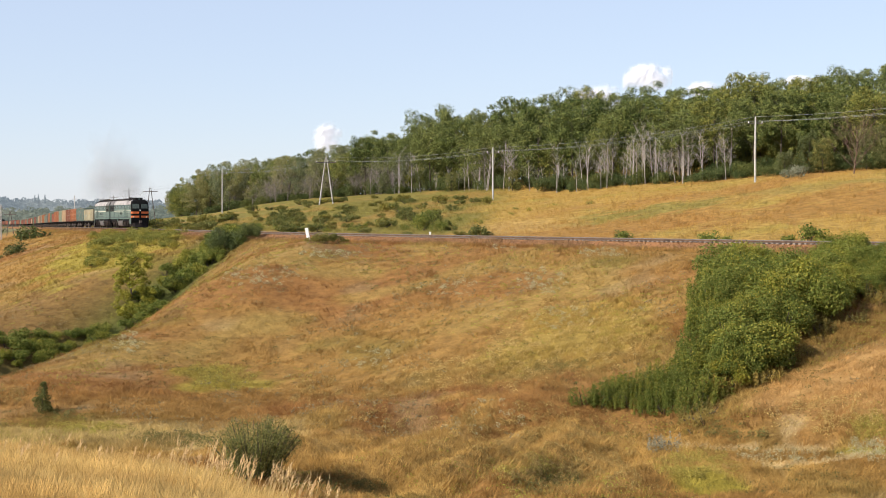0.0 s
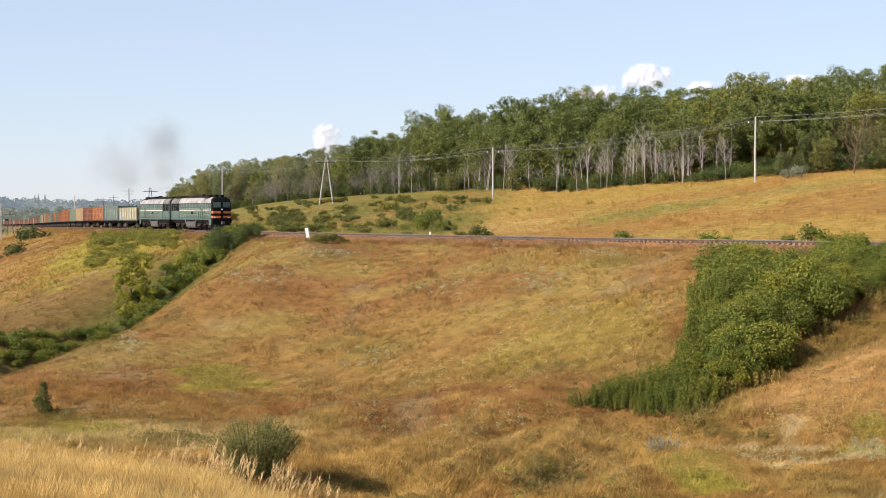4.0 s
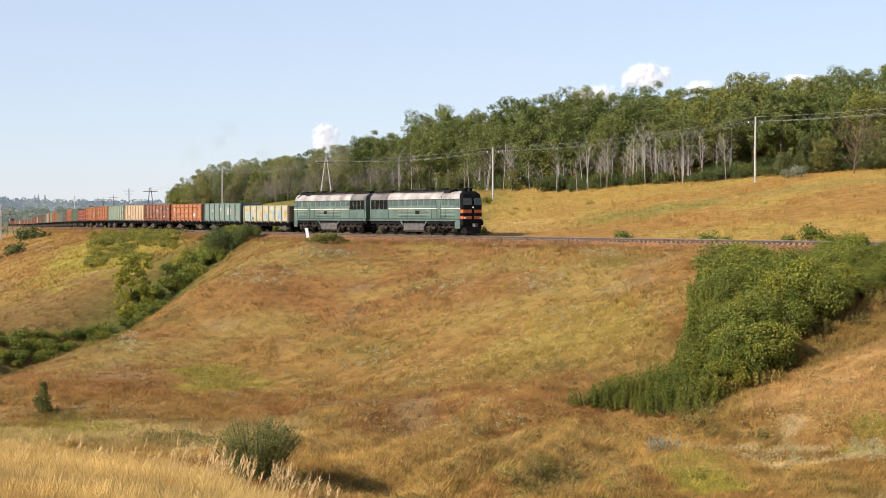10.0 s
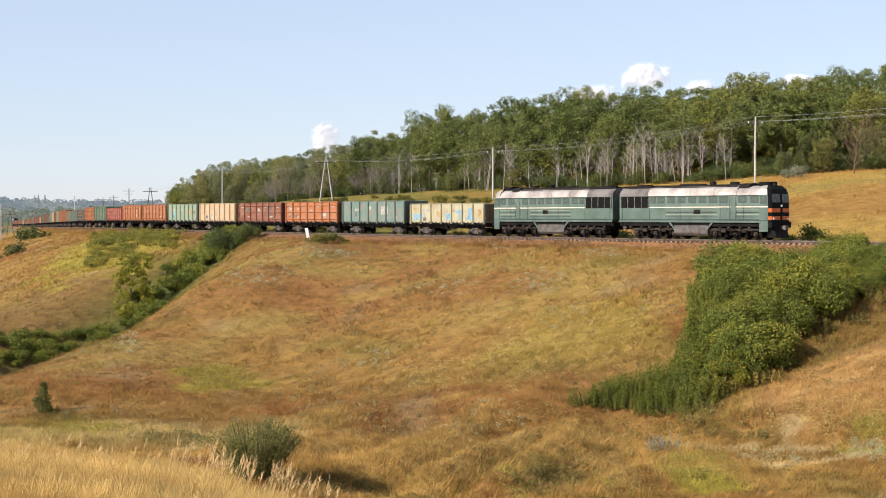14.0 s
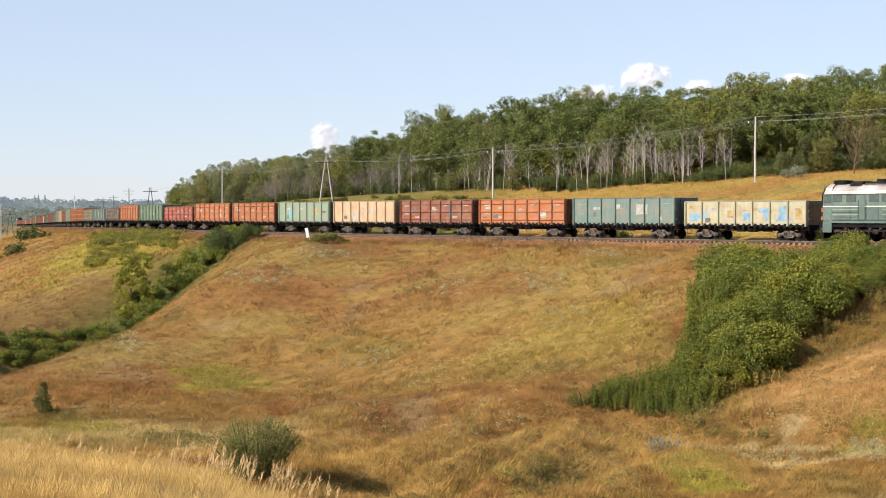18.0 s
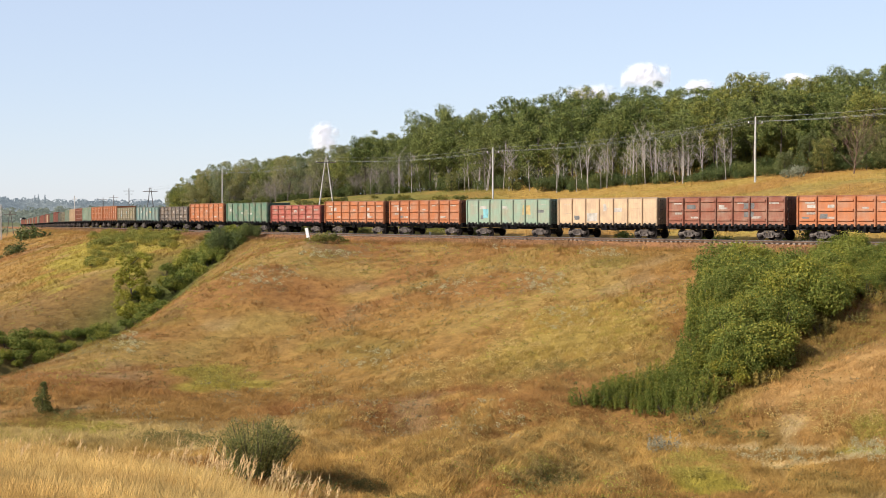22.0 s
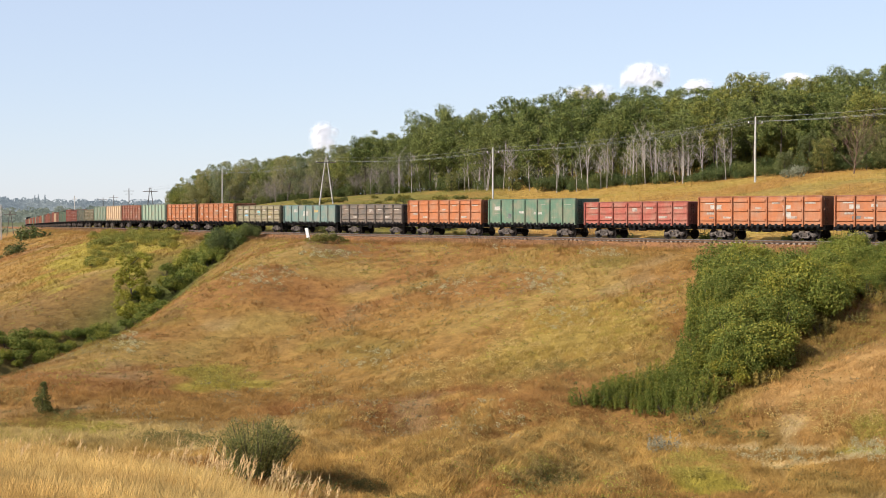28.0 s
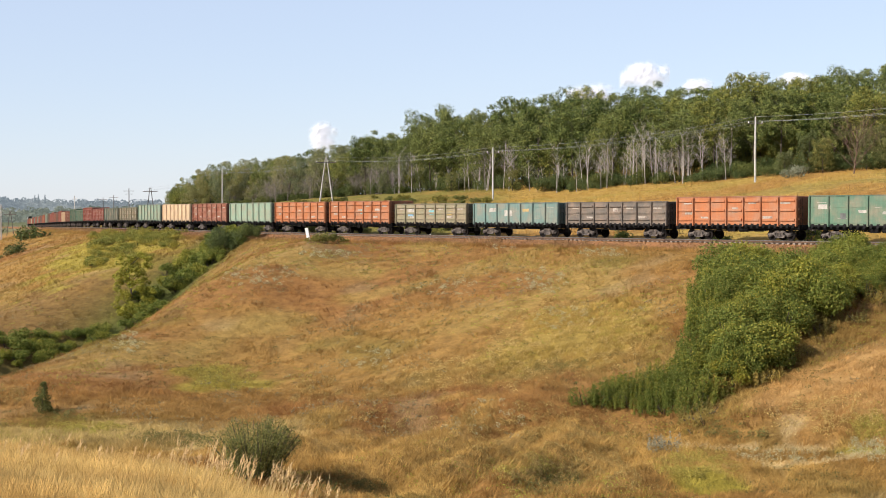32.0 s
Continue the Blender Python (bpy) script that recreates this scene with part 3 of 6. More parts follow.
    for bx in (-4.325, 4.325):
        bogie = part("bogie", Shape().box(-0.22, 0.22, -0.98, 0.98, 0.5, 0.86, 0.04), BLACK, w, m=pose(bx, 0, 0))
        for y in (-1.02, 1.02):
            part("side_frame", side_frame_shape(y), STEEL, bogie, "cast steel side frame")
        for x in (-0.925, 0.925):
            part("wheelset", wheelset_shape(0.475), WHEEL, bogie, m=pose(x, 0, 0.475))
    return w


ORANGE, BRICK, RUST, RED = (0.345, 0.114, 0.036), (0.215, 0.068, 0.034), (0.14, 0.066, 0.042), (0.27, 0.066, 0.042)
GREEN, TEAL, PALE, OLIVEC, DARKG = (0.085, 0.160, 0.100), (0.12, 0.19, 0.165), (0.19, 0.26, 0.185), (0.19, 0.17, 0.10), (0.10, 0.12, 0.085)
CREAM, GREYB, IVORY = (0.47, 0.335, 0.20), (0.12, 0.10, 0.08), (0.42, 0.39, 0.25)
HIGH, LOW = 3.87, 3.49
STENCIL = worn("faded_stencil", (0.37, 0.33, 0.28), (0.17, 0.12, 0.09), 0.8, 0, 3.0)
CONSIST = [(LOW, IVORY), (HIGH, TEAL), (HIGH, ORANGE), (HIGH, BRICK), (HIGH, CREAM), (HIGH, PALE), (HIGH, ORANGE), (HIGH, ORANGE), (LOW, RED), (HIGH, GREEN),
           (HIGH, ORANGE), (LOW, GREYB), (LOW, TEAL), (LOW, OLIVEC), (HIGH, ORANGE), (HIGH, ORANGE), (HIGH, PALE), (HIGH, BRICK), (HIGH, CREAM), (HIGH, PALE),
           (LOW, OLIVEC), (LOW, DARKG), (LOW, RED), (HIGH, RED), (LOW, GREEN), (HIGH, GREEN), (LOW, BRICK), (LOW, CREAM), (HIGH, RED), (LOW, RUST),
           (LOW, BRICK), (HIGH, RED), (LOW, RED), (HIGH, RUST), (LOW, DARKG), (HIGH, PALE), (LOW, RED), (HIGH, ORANGE), (LOW, RED), (LOW, GREYB),
           (HIGH, BRICK), (LOW, RED), (HIGH, PALE), (LOW, RUST), (HIGH, ORANGE), (LOW, RED), (LOW, TEAL), (HIGH, RED), (LOW, BRICK), (HIGH, RED),
           (LOW, IVORY), (HIGH, GREEN), (LOW, RED), (HIGH, ORANGE), (LOW, RUST), (LOW, RED), (HIGH, BRICK), (LOW, RED)]
WORDS = {ORANGE: "bright orange", BRICK: "brick red", RUST: "rust brown", RED: "faded red", GREEN: "green", TEAL: "blue-green", PALE: "pale green", OLIVEC: "dull olive", DARKG: "dark green",
         CREAM: "cream yellow", GREYB: "grimy grey-brown", IVORY: "pale ivory"}
wagons = []


def build_wagons():
    smooth = {TEAL, PALE, CREAM, IVORY, GREEN, DARKG}
    protos, used = {}, set()
    for i, (h, colour) in enumerate(CONSIST):
        key = (h, i >= 27, colour in smooth)
        if key not in protos:
            protos[key] = tagged(wagon_proto(*key), category="freight wagon", group="wagons of the freight train")
        w = protos[key] if key not in used else copy_thing(protos[key], Matrix())
        used.add(key)
        tagged(w, "weathered %s open box wagon, %s %s steel sides" % (WORDS[colour], "high" if h == HIGH else "low", "boarded" if colour in smooth else "ribbed"))
        k = (0.87 if i < 19 else 0.70) + 0.16 * ((i * 37) % 11) / 10          # from the twentieth wagon on the colours are darker
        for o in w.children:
            # shade on end walls and posts is put into their colour; top rails darker too
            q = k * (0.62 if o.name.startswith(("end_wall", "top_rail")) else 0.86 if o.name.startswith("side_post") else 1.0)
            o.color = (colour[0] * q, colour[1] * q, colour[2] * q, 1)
        wagons.append((w, -PITCH * (i + 1 - 10)))


build_wagons()
PAINTS = {n: worn(n + "_paint_patch", c, tuple(q * 0.6 for q in c), 0.75, 0, 2.0) for n, c in (("blue", (0.22, 0.38, 0.50)), ("white", (0.42, 0.39, 0.34)), ("ochre", (0.42, 0.30, 0.12)), ("grey", (0.13, 0.13, 0.125)), ("cyan", (0.18, 0.42, 0.45)))}


def paint_patches(index, rows):
    """Ragged patches of other paint on the side of one wagon."""
    w = wagons[index][0]
    rng = np.random.RandomState(700 + index)
    for x, z, a, b, colour in rows:
        n = 8
        ring = []
        for k in range(n):
            q = 6.28319 * k / n
            f = 1.0 / max(abs(math.cos(q)), abs(math.sin(q))) * (0.88 + 0.2 * rng.rand())
            ring.append((x + a * f * math.cos(q), z + b * f * math.sin(q)))
        part("paint_patch", Shape().extrude_y(ring, -1.563, -1.552), PAINTS[colour], w, colour + " patch of paint")


paint_patches(0, [(-5.4, 2.0, 0.5, 0.35, "blue"), (-4.5, 2.15, 0.4, 0.3, "blue"), (-3.4, 2.7, 0.75, 0.18, "white"), (-3.9, 1.75, 0.3, 0.2, "grey"), (-1.4, 2.3, 0.35, 0.3, "ochre"), (-1.4, 2.0, 0.5, 0.12, "white"), (0.3, 2.05, 0.4, 0.35, "blue"),
                  (2.2, 2.6, 0.65, 0.2, "blue"), (2.4, 2.1, 0.25, 0.4, "blue"), (4.0, 2.5, 0.35, 0.5, "blue"), (4.1, 1.85, 0.7, 0.2, "blue"), (5.6, 2.3, 0.35, 0.5, "ochre"), (-5.6, 2.9, 0.4, 0.15, "ochre"), (1.2, 2.7, 0.3, 0.15, "ochre")])
paint_patches(1, [(2.4, 2.75, 0.7, 0.48, "white"), (-3.6, 2.3, 0.2, 0.25, "grey"), (-3.2, 2.85, 0.6, 0.12, "white"), (-0.7, 3.0, 0.35, 0.2, "white"), (4.6, 1.9, 0.2, 0.15, "white")])
paint_patches(2, [(-5.6, 1.9, 0.35, 0.15, "grey"), (-3.9, 2.1, 0.35, 0.2, "grey"), (3.2, 2.35, 0.5, 0.25, "white"), (-5.0, 2.95, 0.5, 0.15, "white"), (-3.1, 2.95, 0.4, 0.13, "white")])
paint_patches(3, [(-3.7, 2.95, 0.5, 0.2, "grey"), (2.6, 3.0, 0.55, 0.25, "grey"), (2.6, 2.3, 0.5, 0.25, "grey"), (-0.3, 2.9, 0.3, 0.2, "white")])
paint_patches(4, [(-1.9, 2.0, 0.7, 0.4, "white"), (-3.9, 1.95, 0.35, 0.2, "grey"), (-0.2, 2.9, 0.2, 0.35, "white"), (1.4, 2.7, 0.6, 0.2, "white")])
paint_patches(5, [(-3.4, 2.35, 0.4, 0.5, "cyan"), (-4.0, 2.0, 0.22, 0.22, "grey"), (2.9, 2.75, 0.6, 0.5, "ochre"), (4.9, 2.6, 0.6, 0.15, "grey"), (-3.8, 3.0, 0.6, 0.15, "white"), (-0.5, 3.0, 0.5, 0.12, "white")])
paint_patches(6, [(-4.6, 2.9, 0.5, 0.18, "white"), (-2.8, 3.0, 0.3, 0.12, "white"), (-4.4, 2.0, 0.4, 0.15, "grey")])
paint_patches(7, [(2.9, 2.6, 0.4, 0.5, "white"), (-4.5, 2.9, 0.6, 0.2, "white"), (-4.9, 1.9, 0.35, 0.12, "grey")])
paint_patches(9, [(-5.0, 2.9, 0.6, 0.2, "white"), (-3.2, 2.1, 0.28, 0.25, "grey"), (-1.4, 2.5, 0.4, 0.12, "white"), (1.0, 2.4, 0.6, 0.12, "white")])
paint_patches(13, [(-3.6, 2.7, 0.6, 0.2, "white"), (-3.6, 2.2, 0.5, 0.12, "blue"), (0.2, 2.5, 0.5, 0.25, "cyan"), (3.4, 2.4, 0.5, 0.2, "ochre")])
paint_patches(12, [(-3.4, 2.75, 0.6, 0.18, "white"), (-1.0, 2.4, 0.6, 0.3, "white"), (1.6, 2.7, 0.5, 0.15, "ochre")])
paint_patches(14, [(0.6, 2.6, 0.35, 0.3, "cyan"), (3.8, 2.7, 0.5, 0.25, "white")])


# ---- the locomotive ----
LGREEN = worn("loco_green_paint", (0.106, 0.156, 0.126), (0.064, 0.098, 0.080), 0.5, 0, 0.7, 9.0, 0.006)
LDARK = worn("loco_dark_green_paint", (0.030, 0.055, 0.045), (0.020, 0.036, 0.032), 0.5, 0, 1.0)
LNAVY = worn("loco_front_paint", (0.008, 0.009, 0.009), (0.005, 0.005, 0.005), 0.8)
ROOFGREY = worn("sooty_grey_roof", (0.17, 0.152, 0.14), (0.06, 0.053, 0.05), 0.7, 0, 0.6, 6.0, 0.006)
LPALE = worn("loco_pale_green_paint", (0.118, 0.172, 0.142), (0.076, 0.115, 0.096), 0.5, 0, 0.7, 9.0, 0.006)
LORANGE = worn("orange_stripe_paint", (0.62, 0.14, 0.025), (0.45, 0.10, 0.02), 0.5)
LROOF = worn("silver_roof_paint", (0.50, 0.455, 0.41), (0.25, 0.21, 0.185), 0.45, 0.25, 0.5, 5.0, 0.006)
SOOT = worn("sooty_roof", (0.022, 0.018, 0.017), (0.009, 0.008, 0.008), 0.85)
TANK = worn("fuel_tank_grey", (0.15, 0.132, 0.122), (0.07, 0.06, 0.055), 0.6)
IVBAND = worn("ivory_band", (0.78, 0.70, 0.55), (0.6, 0.53, 0.42), 0.55)


def lamp_build(nt, bsdf):
    bsdf.inputs["Emission Color"].default_value = (1, 0.93, 0.75, 1)
    bsdf.inputs["Emission Strength"].default_value = 0.3


LAMP = mat("headlamp_glow", lamp_build)


def glass_build(nt, bsdf):
    # a pale green reflection is put into the panes' base colour
    bsdf.inputs["Base Color"].default_value = (0.070, 0.090, 0.078, 1)
    n = noise_tex(nt, 3.0)
    nt.links.new(ramp(nt, n.outputs[0], [(0.3, (0.15, 0.15, 0.15)), (0.7, (0.35, 0.35, 0.35))]).outputs[0], bsdf.inputs["Roughness"])
    bsdf.inputs["Specular IOR Level"].default_value = 0.3


DGLASS = mat("dark_window_glass", glass_build, 0.1)

SWAGE = worn("pale_green_line", (0.30, 0.32, 0.24), (0.2, 0.22, 0.17), 0.55)
SIDE = 1.47


def loco_ring():
    """Half outline of the roof above the eaves: offset and height."""
    return [(SIDE, 3.74), (1.40, 4.02), (1.22, 4.28), (0.92, 4.46), (0.5, 4.56), (0.0, 4.60)]


def shell(x0, x1, pts, out=0.0):
    """A curved sheet along x with both sides of the roof outline."""
    full = [(-y, z) for y, z in pts] + [(y, z) for y, z in pts[::-1][1:]]
    sh = Shape()
    vs = [(x, y * (1 + out), z + out) for x in (x0, x1) for y, z in full]
    n = len(full)
    faces = [(i, i + 1, n + i + 1, n + i) for i in range(n - 1)] + [tuple(range(n - 1, -1, -1)), tuple(range(n, 2 * n))]
    return sh.add(vs, faces)


LBOGIE = worn("loco_bogie_grime", (0.066, 0.052, 0.044), (0.008, 0.007, 0.006), 0.9, 0, 2.2, 9.0)


def loco_bogie(parent, bx):
    b = part("bogie", Shape().box(-2.5, 2.5, -0.9, 0.9, 0.62, 0.82, 0.05), BLACK, parent, m=pose(bx, 0, 0))
    for y in (-1.13, 1.13):
        fr = Shape().extrude_y([(-2.75, 0.72), (-2.6, 0.95), (-0.6, 0.98), (0.6, 0.98), (2.6, 0.95), (2.75, 0.72), (2.4, 0.72), (2.3, 0.78), (-2.3, 0.78), (-2.4, 0.72)], y - 0.07, y + 0.07)
        part("bogie_frame", fr, LBOGIE, b)
        sgn = 1 if y > 0 else -1
        for x in (-2.1, 0.0, 2.1):
            part("axle_box", Shape().box(x - 0.2, x + 0.2, y - 0.1, y + 0.1 + 0.06 * sgn, 0.34, 0.70, 0.04).extrude_y(ring_xz(x, 0.52, 0.13, 10), y + sgn * 0.02 - 0.16, y + sgn * 0.02 + 0.16), LBOGIE, b)
            springs = Shape()
            for q in (-0.42, 0.42):
                for k in range(5):
                    springs.tube((x + q, y, 0.42 + k * 0.075), (x + q, y, 0.455 + k * 0.075), 0.10, 0.10, 8)
            part("springs", springs, LBOGIE, b)
        for x in (-2.75, -1.5, -0.6, 0.6, 1.5, 2.75):
            part("suspension_spring", Shape().tube((x, y + sgn * 0.1, 0.95), (x, y + sgn * 0.1, 1.12), 0.15, 0.15, 8).tube((x, y + sgn * 0.1, 1.12), (x, y + sgn * 0.1, 1.44), 0.10, 0.10, 8), LBOGIE, b)
        for x in (-1.05, 1.05):
            part("brake_cylinder", Shape().tube((x - 0.25, y + sgn * 0.14, 0.72), (x + 0.25, y + sgn * 0.14, 0.72), 0.13, 0.13, 10), LBOGIE, b)
            part("sand_pipe", Shape().tube((x, y + sgn * 0.1, 0.7), (x + 0.25, y + sgn * 0.02, 0.2), 0.025, 0.025, 5), BLACK, b)
    for x in (-2.1, 0.0, 2.1):
        # solid black motor blocks also stand for the shade between the wheels
        part("traction_motor", Shape().box(x + 0.1, x + 1.15, -0.62, 0.62, 0.2, 0.66, 0.08), BLACK, b)
        part("wheelset", wheelset_shape(0.525), WHEEL, b, m=pose(x, 0, 0.525))
    return b


def loco_section(name="diesel_locomotive"):
    """One cab section; the cab is at +x, the gangway end at -x."""
    u = new(name)
    L, z0 = 8.25, 1.62
    part("body", Shape().box(-L, 6.95, -SIDE + 0.02, SIDE - 0.02, z0, 3.735), LGREEN, u, "two-tone green steel body")
    for sgn in (-1, 1):
        y = sgn * SIDE
        strip = lambda x0, x1, za, zb, o=0.012: Shape().box(x0, x1, min(y - sgn * 0.03, y + sgn * o), max(y - sgn * 0.03, y + sgn * o), za, zb)
        part("ivory_band", strip(-4.75, 7.0, 2.72, 2.80, 0.016), IVBAND, u, "thin ivory stripe")
        part("window_band", strip(-4.75, 6.9, 2.86, 3.69, 0.004), LPALE, u, "pale green window band")
        for k in range(4):
            part("swage_line", strip(-2.9, 2.6, 1.92 + k * 0.19, 1.96 + k * 0.19, 0.02), LDARK if k % 2 == 0 else SWAGE, u)
            part("swage_line", strip(4.6, 6.9, 1.92 + k * 0.19, 1.96 + k * 0.19, 0.02), LDARK if k % 2 == 0 else SWAGE, u)
        for x, wd in ((-4.35, 0.5), (-3.45, 0.7), (-2.3, 0.75), (-1.15, 0.75), (0.0, 0.75), (1.1, 0.75), (2.2, 0.8), (3.3, 0.75), (5.25, 0.75), (6.45, 0.7)):
            win = part("side_window", strip(x - wd / 2 - 0.05, x + wd / 2 + 0.05, 3.1, 3.66, 0.012), LDARK, u)
            part("pane", strip(x - wd / 2, x + wd / 2, 3.16, 3.60, 0.018), DGLASS, win)
        # radiator shutters by the gangway
        rad = part("radiator", strip(-8.1, -4.85, 2.72, 3.70, 0.012), BLACK, u, "black radiator shutters")
        for k in range(5):
            part("shutter_frame", strip(-8.05 + k * 0.79, -8.02 + k * 0.79, 2.74, 3.68, 0.05), SWAGE, rad)
        for k in range(7):
            part("shutter_slat", strip(-8.05, -4.87, 2.84 + k * 0.125, 2.87 + k * 0.125, 0.035), BLACK, rad)
        for x in (-7.9, -4.75, -1.3, 2.95, 5.35):
            part("panel_seam", strip(x - 0.015, x + 0.015, 1.66, 3.7, 0.006), LDARK, u)
        part("kick_plate", strip(-8.2, 6.95, 1.64, 1.74, 0.008), LDARK, u)
        part("gutter", Shape().box(-8.2, 6.95, min(y, y + sgn * 0.05), max(y, y + sgn * 0.05), 3.70, 3.735), LDARK, u)
        part("roof_pipe", Shape().tube((-7.6, sgn * 0.98, 4.48), (4.4, sgn * 0.98, 4.48), 0.035, 0.035, 6), SOOT, u)
        part("grille", strip(0.15, 0.85, 2.2, 2.55, 0.02), SOOT, u)
        door = part("cab_door", strip(4.05 + 0.02, 4.55, 1.75, 3.6, 0.022), LGREEN, u)
        for x in (3.98, 4.62):
            part("handrail", Shape().tube((x, y + sgn * 0.08, 1.7), (x, y + sgn * 0.08, 3.3), 0.018, 0.018, 5), LDARK, door)
        part("lower_beam", Shape().box(-L, 7.1, y - 0.05, y + 0.05, z0 - 0.16, z0 - 0.002), LGREEN, u)
        for x in (4.3, -7.6):
            st = Shape()
            for k in range(3):
                st.box(x - 0.25, x + 0.25, y - 0.16, y + 0.1, 0.45 + k * 0.36, 0.49 + k * 0.36)
            st.tube((x - 0.25, y, 0.45), (x - 0.25, y, 1.5), 0.02, 0.02, 5).tube((x + 0.25, y, 0.45), (x + 0.25, y, 1.5), 0.02, 0.02, 5)
            part("step", st, BLACK, u)
    # the lower box is added to block light passing under the body
    part("frame_beam", Shape().box(-L, 7.3, -1.36, 1.36, 1.12, z0 - 0.17).box(-L + 0.3, 7.0, -0.85, 0.85, 0.8, 1.13), BLACK, u)
    # silver roof shoulders in sheets, dark walkway on top
    cuts = [-8.25, -5.0, -2.7, -0.3, 2.2, 4.6]
    for a, b in zip(cuts[:-1], cuts[1:]):
        part("roof_sheet", shell(a + 0.015, b - 0.015, loco_ring()), ROOFGREY if a < -8 else LROOF, u, "sooty roof over the radiators" if a < -8 else "weathered silver roof sheet")
    part("cab_roof", shell(4.615, 6.95, [(y, z - 0.06) for y, z in loco_ring()]), LROOF, u, "silver cab roof")
    part("roof_walkway", Shape().box(-8.2, -4.9, -0.95, 0.95, 4.47, 4.66, 0.05).box(-4.85, 4.6, -0.62, 0.62, 4.5, 4.68, 0.05), SOOT, u, "sooty roof hatches")
    part("exhaust_stack", Shape().prism([(1.1 + 0.3 * math.cos(q * 0.7854), 0.3 * math.sin(q * 0.7854)) for q in range(8)], 4.6, 4.95), SOOT, u)
    part("roof_fan", Shape().prism([(3.4 + 0.42 * math.cos(q * 0.5236), 0.42 * math.sin(q * 0.5236)) for q in range(12)], 4.6, 4.88), SOOT, u)
    part("roof_hatch", Shape().box(-2.2, 0.2, -0.45, 0.45, 4.66, 4.78, 0.06), SOOT, u)
    part("radiator_fan", Shape().prism([(-6.5 + 0.75 * math.cos(q * 0.3927), 0.75 * math.sin(q * 0.3927)) for q in range(16)], 4.62, 4.76), SOOT, u)
    part("cab_hump", shell(4.55, 5.6, [(1.1, 4.36), (0.95, 4.62), (0.55, 4.72), (0.0, 4.74)]), SOOT, u)
    # cab: rounded nose with flat face, roof brow and lamp housing
    nose = [(6.95, -SIDE), (7.78, -1.43), (8.02, -1.22), (8.09, -0.16), (8.1, 0), (8.09, 0.16), (8.02, 1.22), (7.78, 1.43), (6.95, SIDE)]
    sh = Shape()
    n = len(nose)
    rows = [(1.05, 0.98), (1.62, 1.0), (3.0, 1.0)]
    for z, k in rows:
        sh.v += [(6.95 + (x - 6.95) * k, y, z) for x, y in nose]
    sh.v += [(x - 0.05 * (x - 6.95), y * 0.99, 3.75) for x, y in nose]
    sh.v += [(x - 0.18 * (x - 6.95), y * 0.90, 4.22) for x, y in nose]
    sh.v += [(x - 0.40 * (x - 6.95), y * 0.62, 4.52) for x, y in nose]
    for r in range(5):
        for i in range(n - 1):
            sh.f.append((r * n + i, r * n + i + 1, (r + 1) * n + i + 1, (r + 1) * n + i))
    sh.f += [tuple(range(5 * n, 6 * n)), tuple(range(n - 1, -1, -1))]
    part("cab_front", sh, LNAVY, u, "black-painted rounded cab front")
    def wrap(name, za, zb, ia, ib, out, material, label="", shrink=0.0):
        """A band that follows the nose between two corner indices."""
        s2 = Shape()
        ids = list(range(ia, ib + 1))
        for z in (za, zb):
            for i in ids:
                x, y = nose[i]
                f = 1 - shrink * max(0.0, (z - 3.0) / 0.75)
                nx, ny = (x - 6.6), y * 0.75
                q = math.hypot(nx, ny)
                s2.v.append((6.95 + (x - 6.95) * f + out * nx / q, y * (1 - 0.015 * (shrink > 0)) + out * ny / q, z))
        m = len(ids)
        s2.f += [(i, i + 1, m + i + 1, m + i) for i in range(m - 1)]
        return part(name, s2, material, u, label)
    for za, zb in ((1.68, 1.99), (2.31, 2.64)):
        wrap("orange_stripe", za, zb, 1, 3, 0.014, LORANGE, "orange warning stripe")
        wrap("orange_stripe", za, zb, 5, 7, 0.014, LORANGE, "orange warning stripe")
    wrap("windscreen", 3.12, 3.82, 2, 3, 0.012, DGLASS, "dark windscreen", 0.05)
    wrap("windscreen", 3.12, 3.82, 5, 6, 0.012, DGLASS, "dark windscreen", 0.05)
    def nose_patch(name, f0, f1, za, zb, out, material, label=""):
        """A sheet on the cab's flank between two shares of its corner panel, on both sides."""
        grid = [(1.62, 0.0, 1.0), (3.0, 0.0, 1.0), (3.75, 0.05, 0.99), (4.22, 0.18, 0.90), (4.52, 0.40, 0.62)]
        levels = [za] + [z for z, _, _ in grid if za < z < zb] + [zb]
        for sgn in (-1, 1):
            s2 = Shape()
            for z in levels:
                back = np.interp(z, [q[0] for q in grid], [q[1] for q in grid])
                slim = np.interp(z, [q[0] for q in grid], [q[2] for q in grid])
                for f in (f0, f1):
                    x, y = 6.95 + 0.83 * f, SIDE + (1.43 - SIDE) * f
                    s2.v.append((x - back * (x - 6.95) + out * 0.3 * f, sgn * (y * slim + out), z + out * (z > 3.8)))
            s2.f += [(2 * k, 2 * k + 1, 2 * k + 3, 2 * k + 2) for k in range(len(levels) - 1)]
            part(name, s2, material, u, label)
    nose_patch("cab_side_panel", 0.0, 1.0, 1.64, 3.75, 0.010, LGREEN, "green cab flank")
    nose_patch("cab_roof_side", 0.0, 0.92, 3.752, 4.50, 0.012, LROOF, "silver roof edge over the cab flank")
    nose_patch("side_screen_frame", 0.10, 0.86, 3.02, 3.66, 0.016, LDARK)
    nose_patch("side_screen", 0.16, 0.80, 3.08, 3.60, 0.024, DGLASS, "cab side window")
    nose_patch("ivory_band", 0.0, 1.0, 2.72, 2.80, 0.018, IVBAND, "thin ivory stripe")
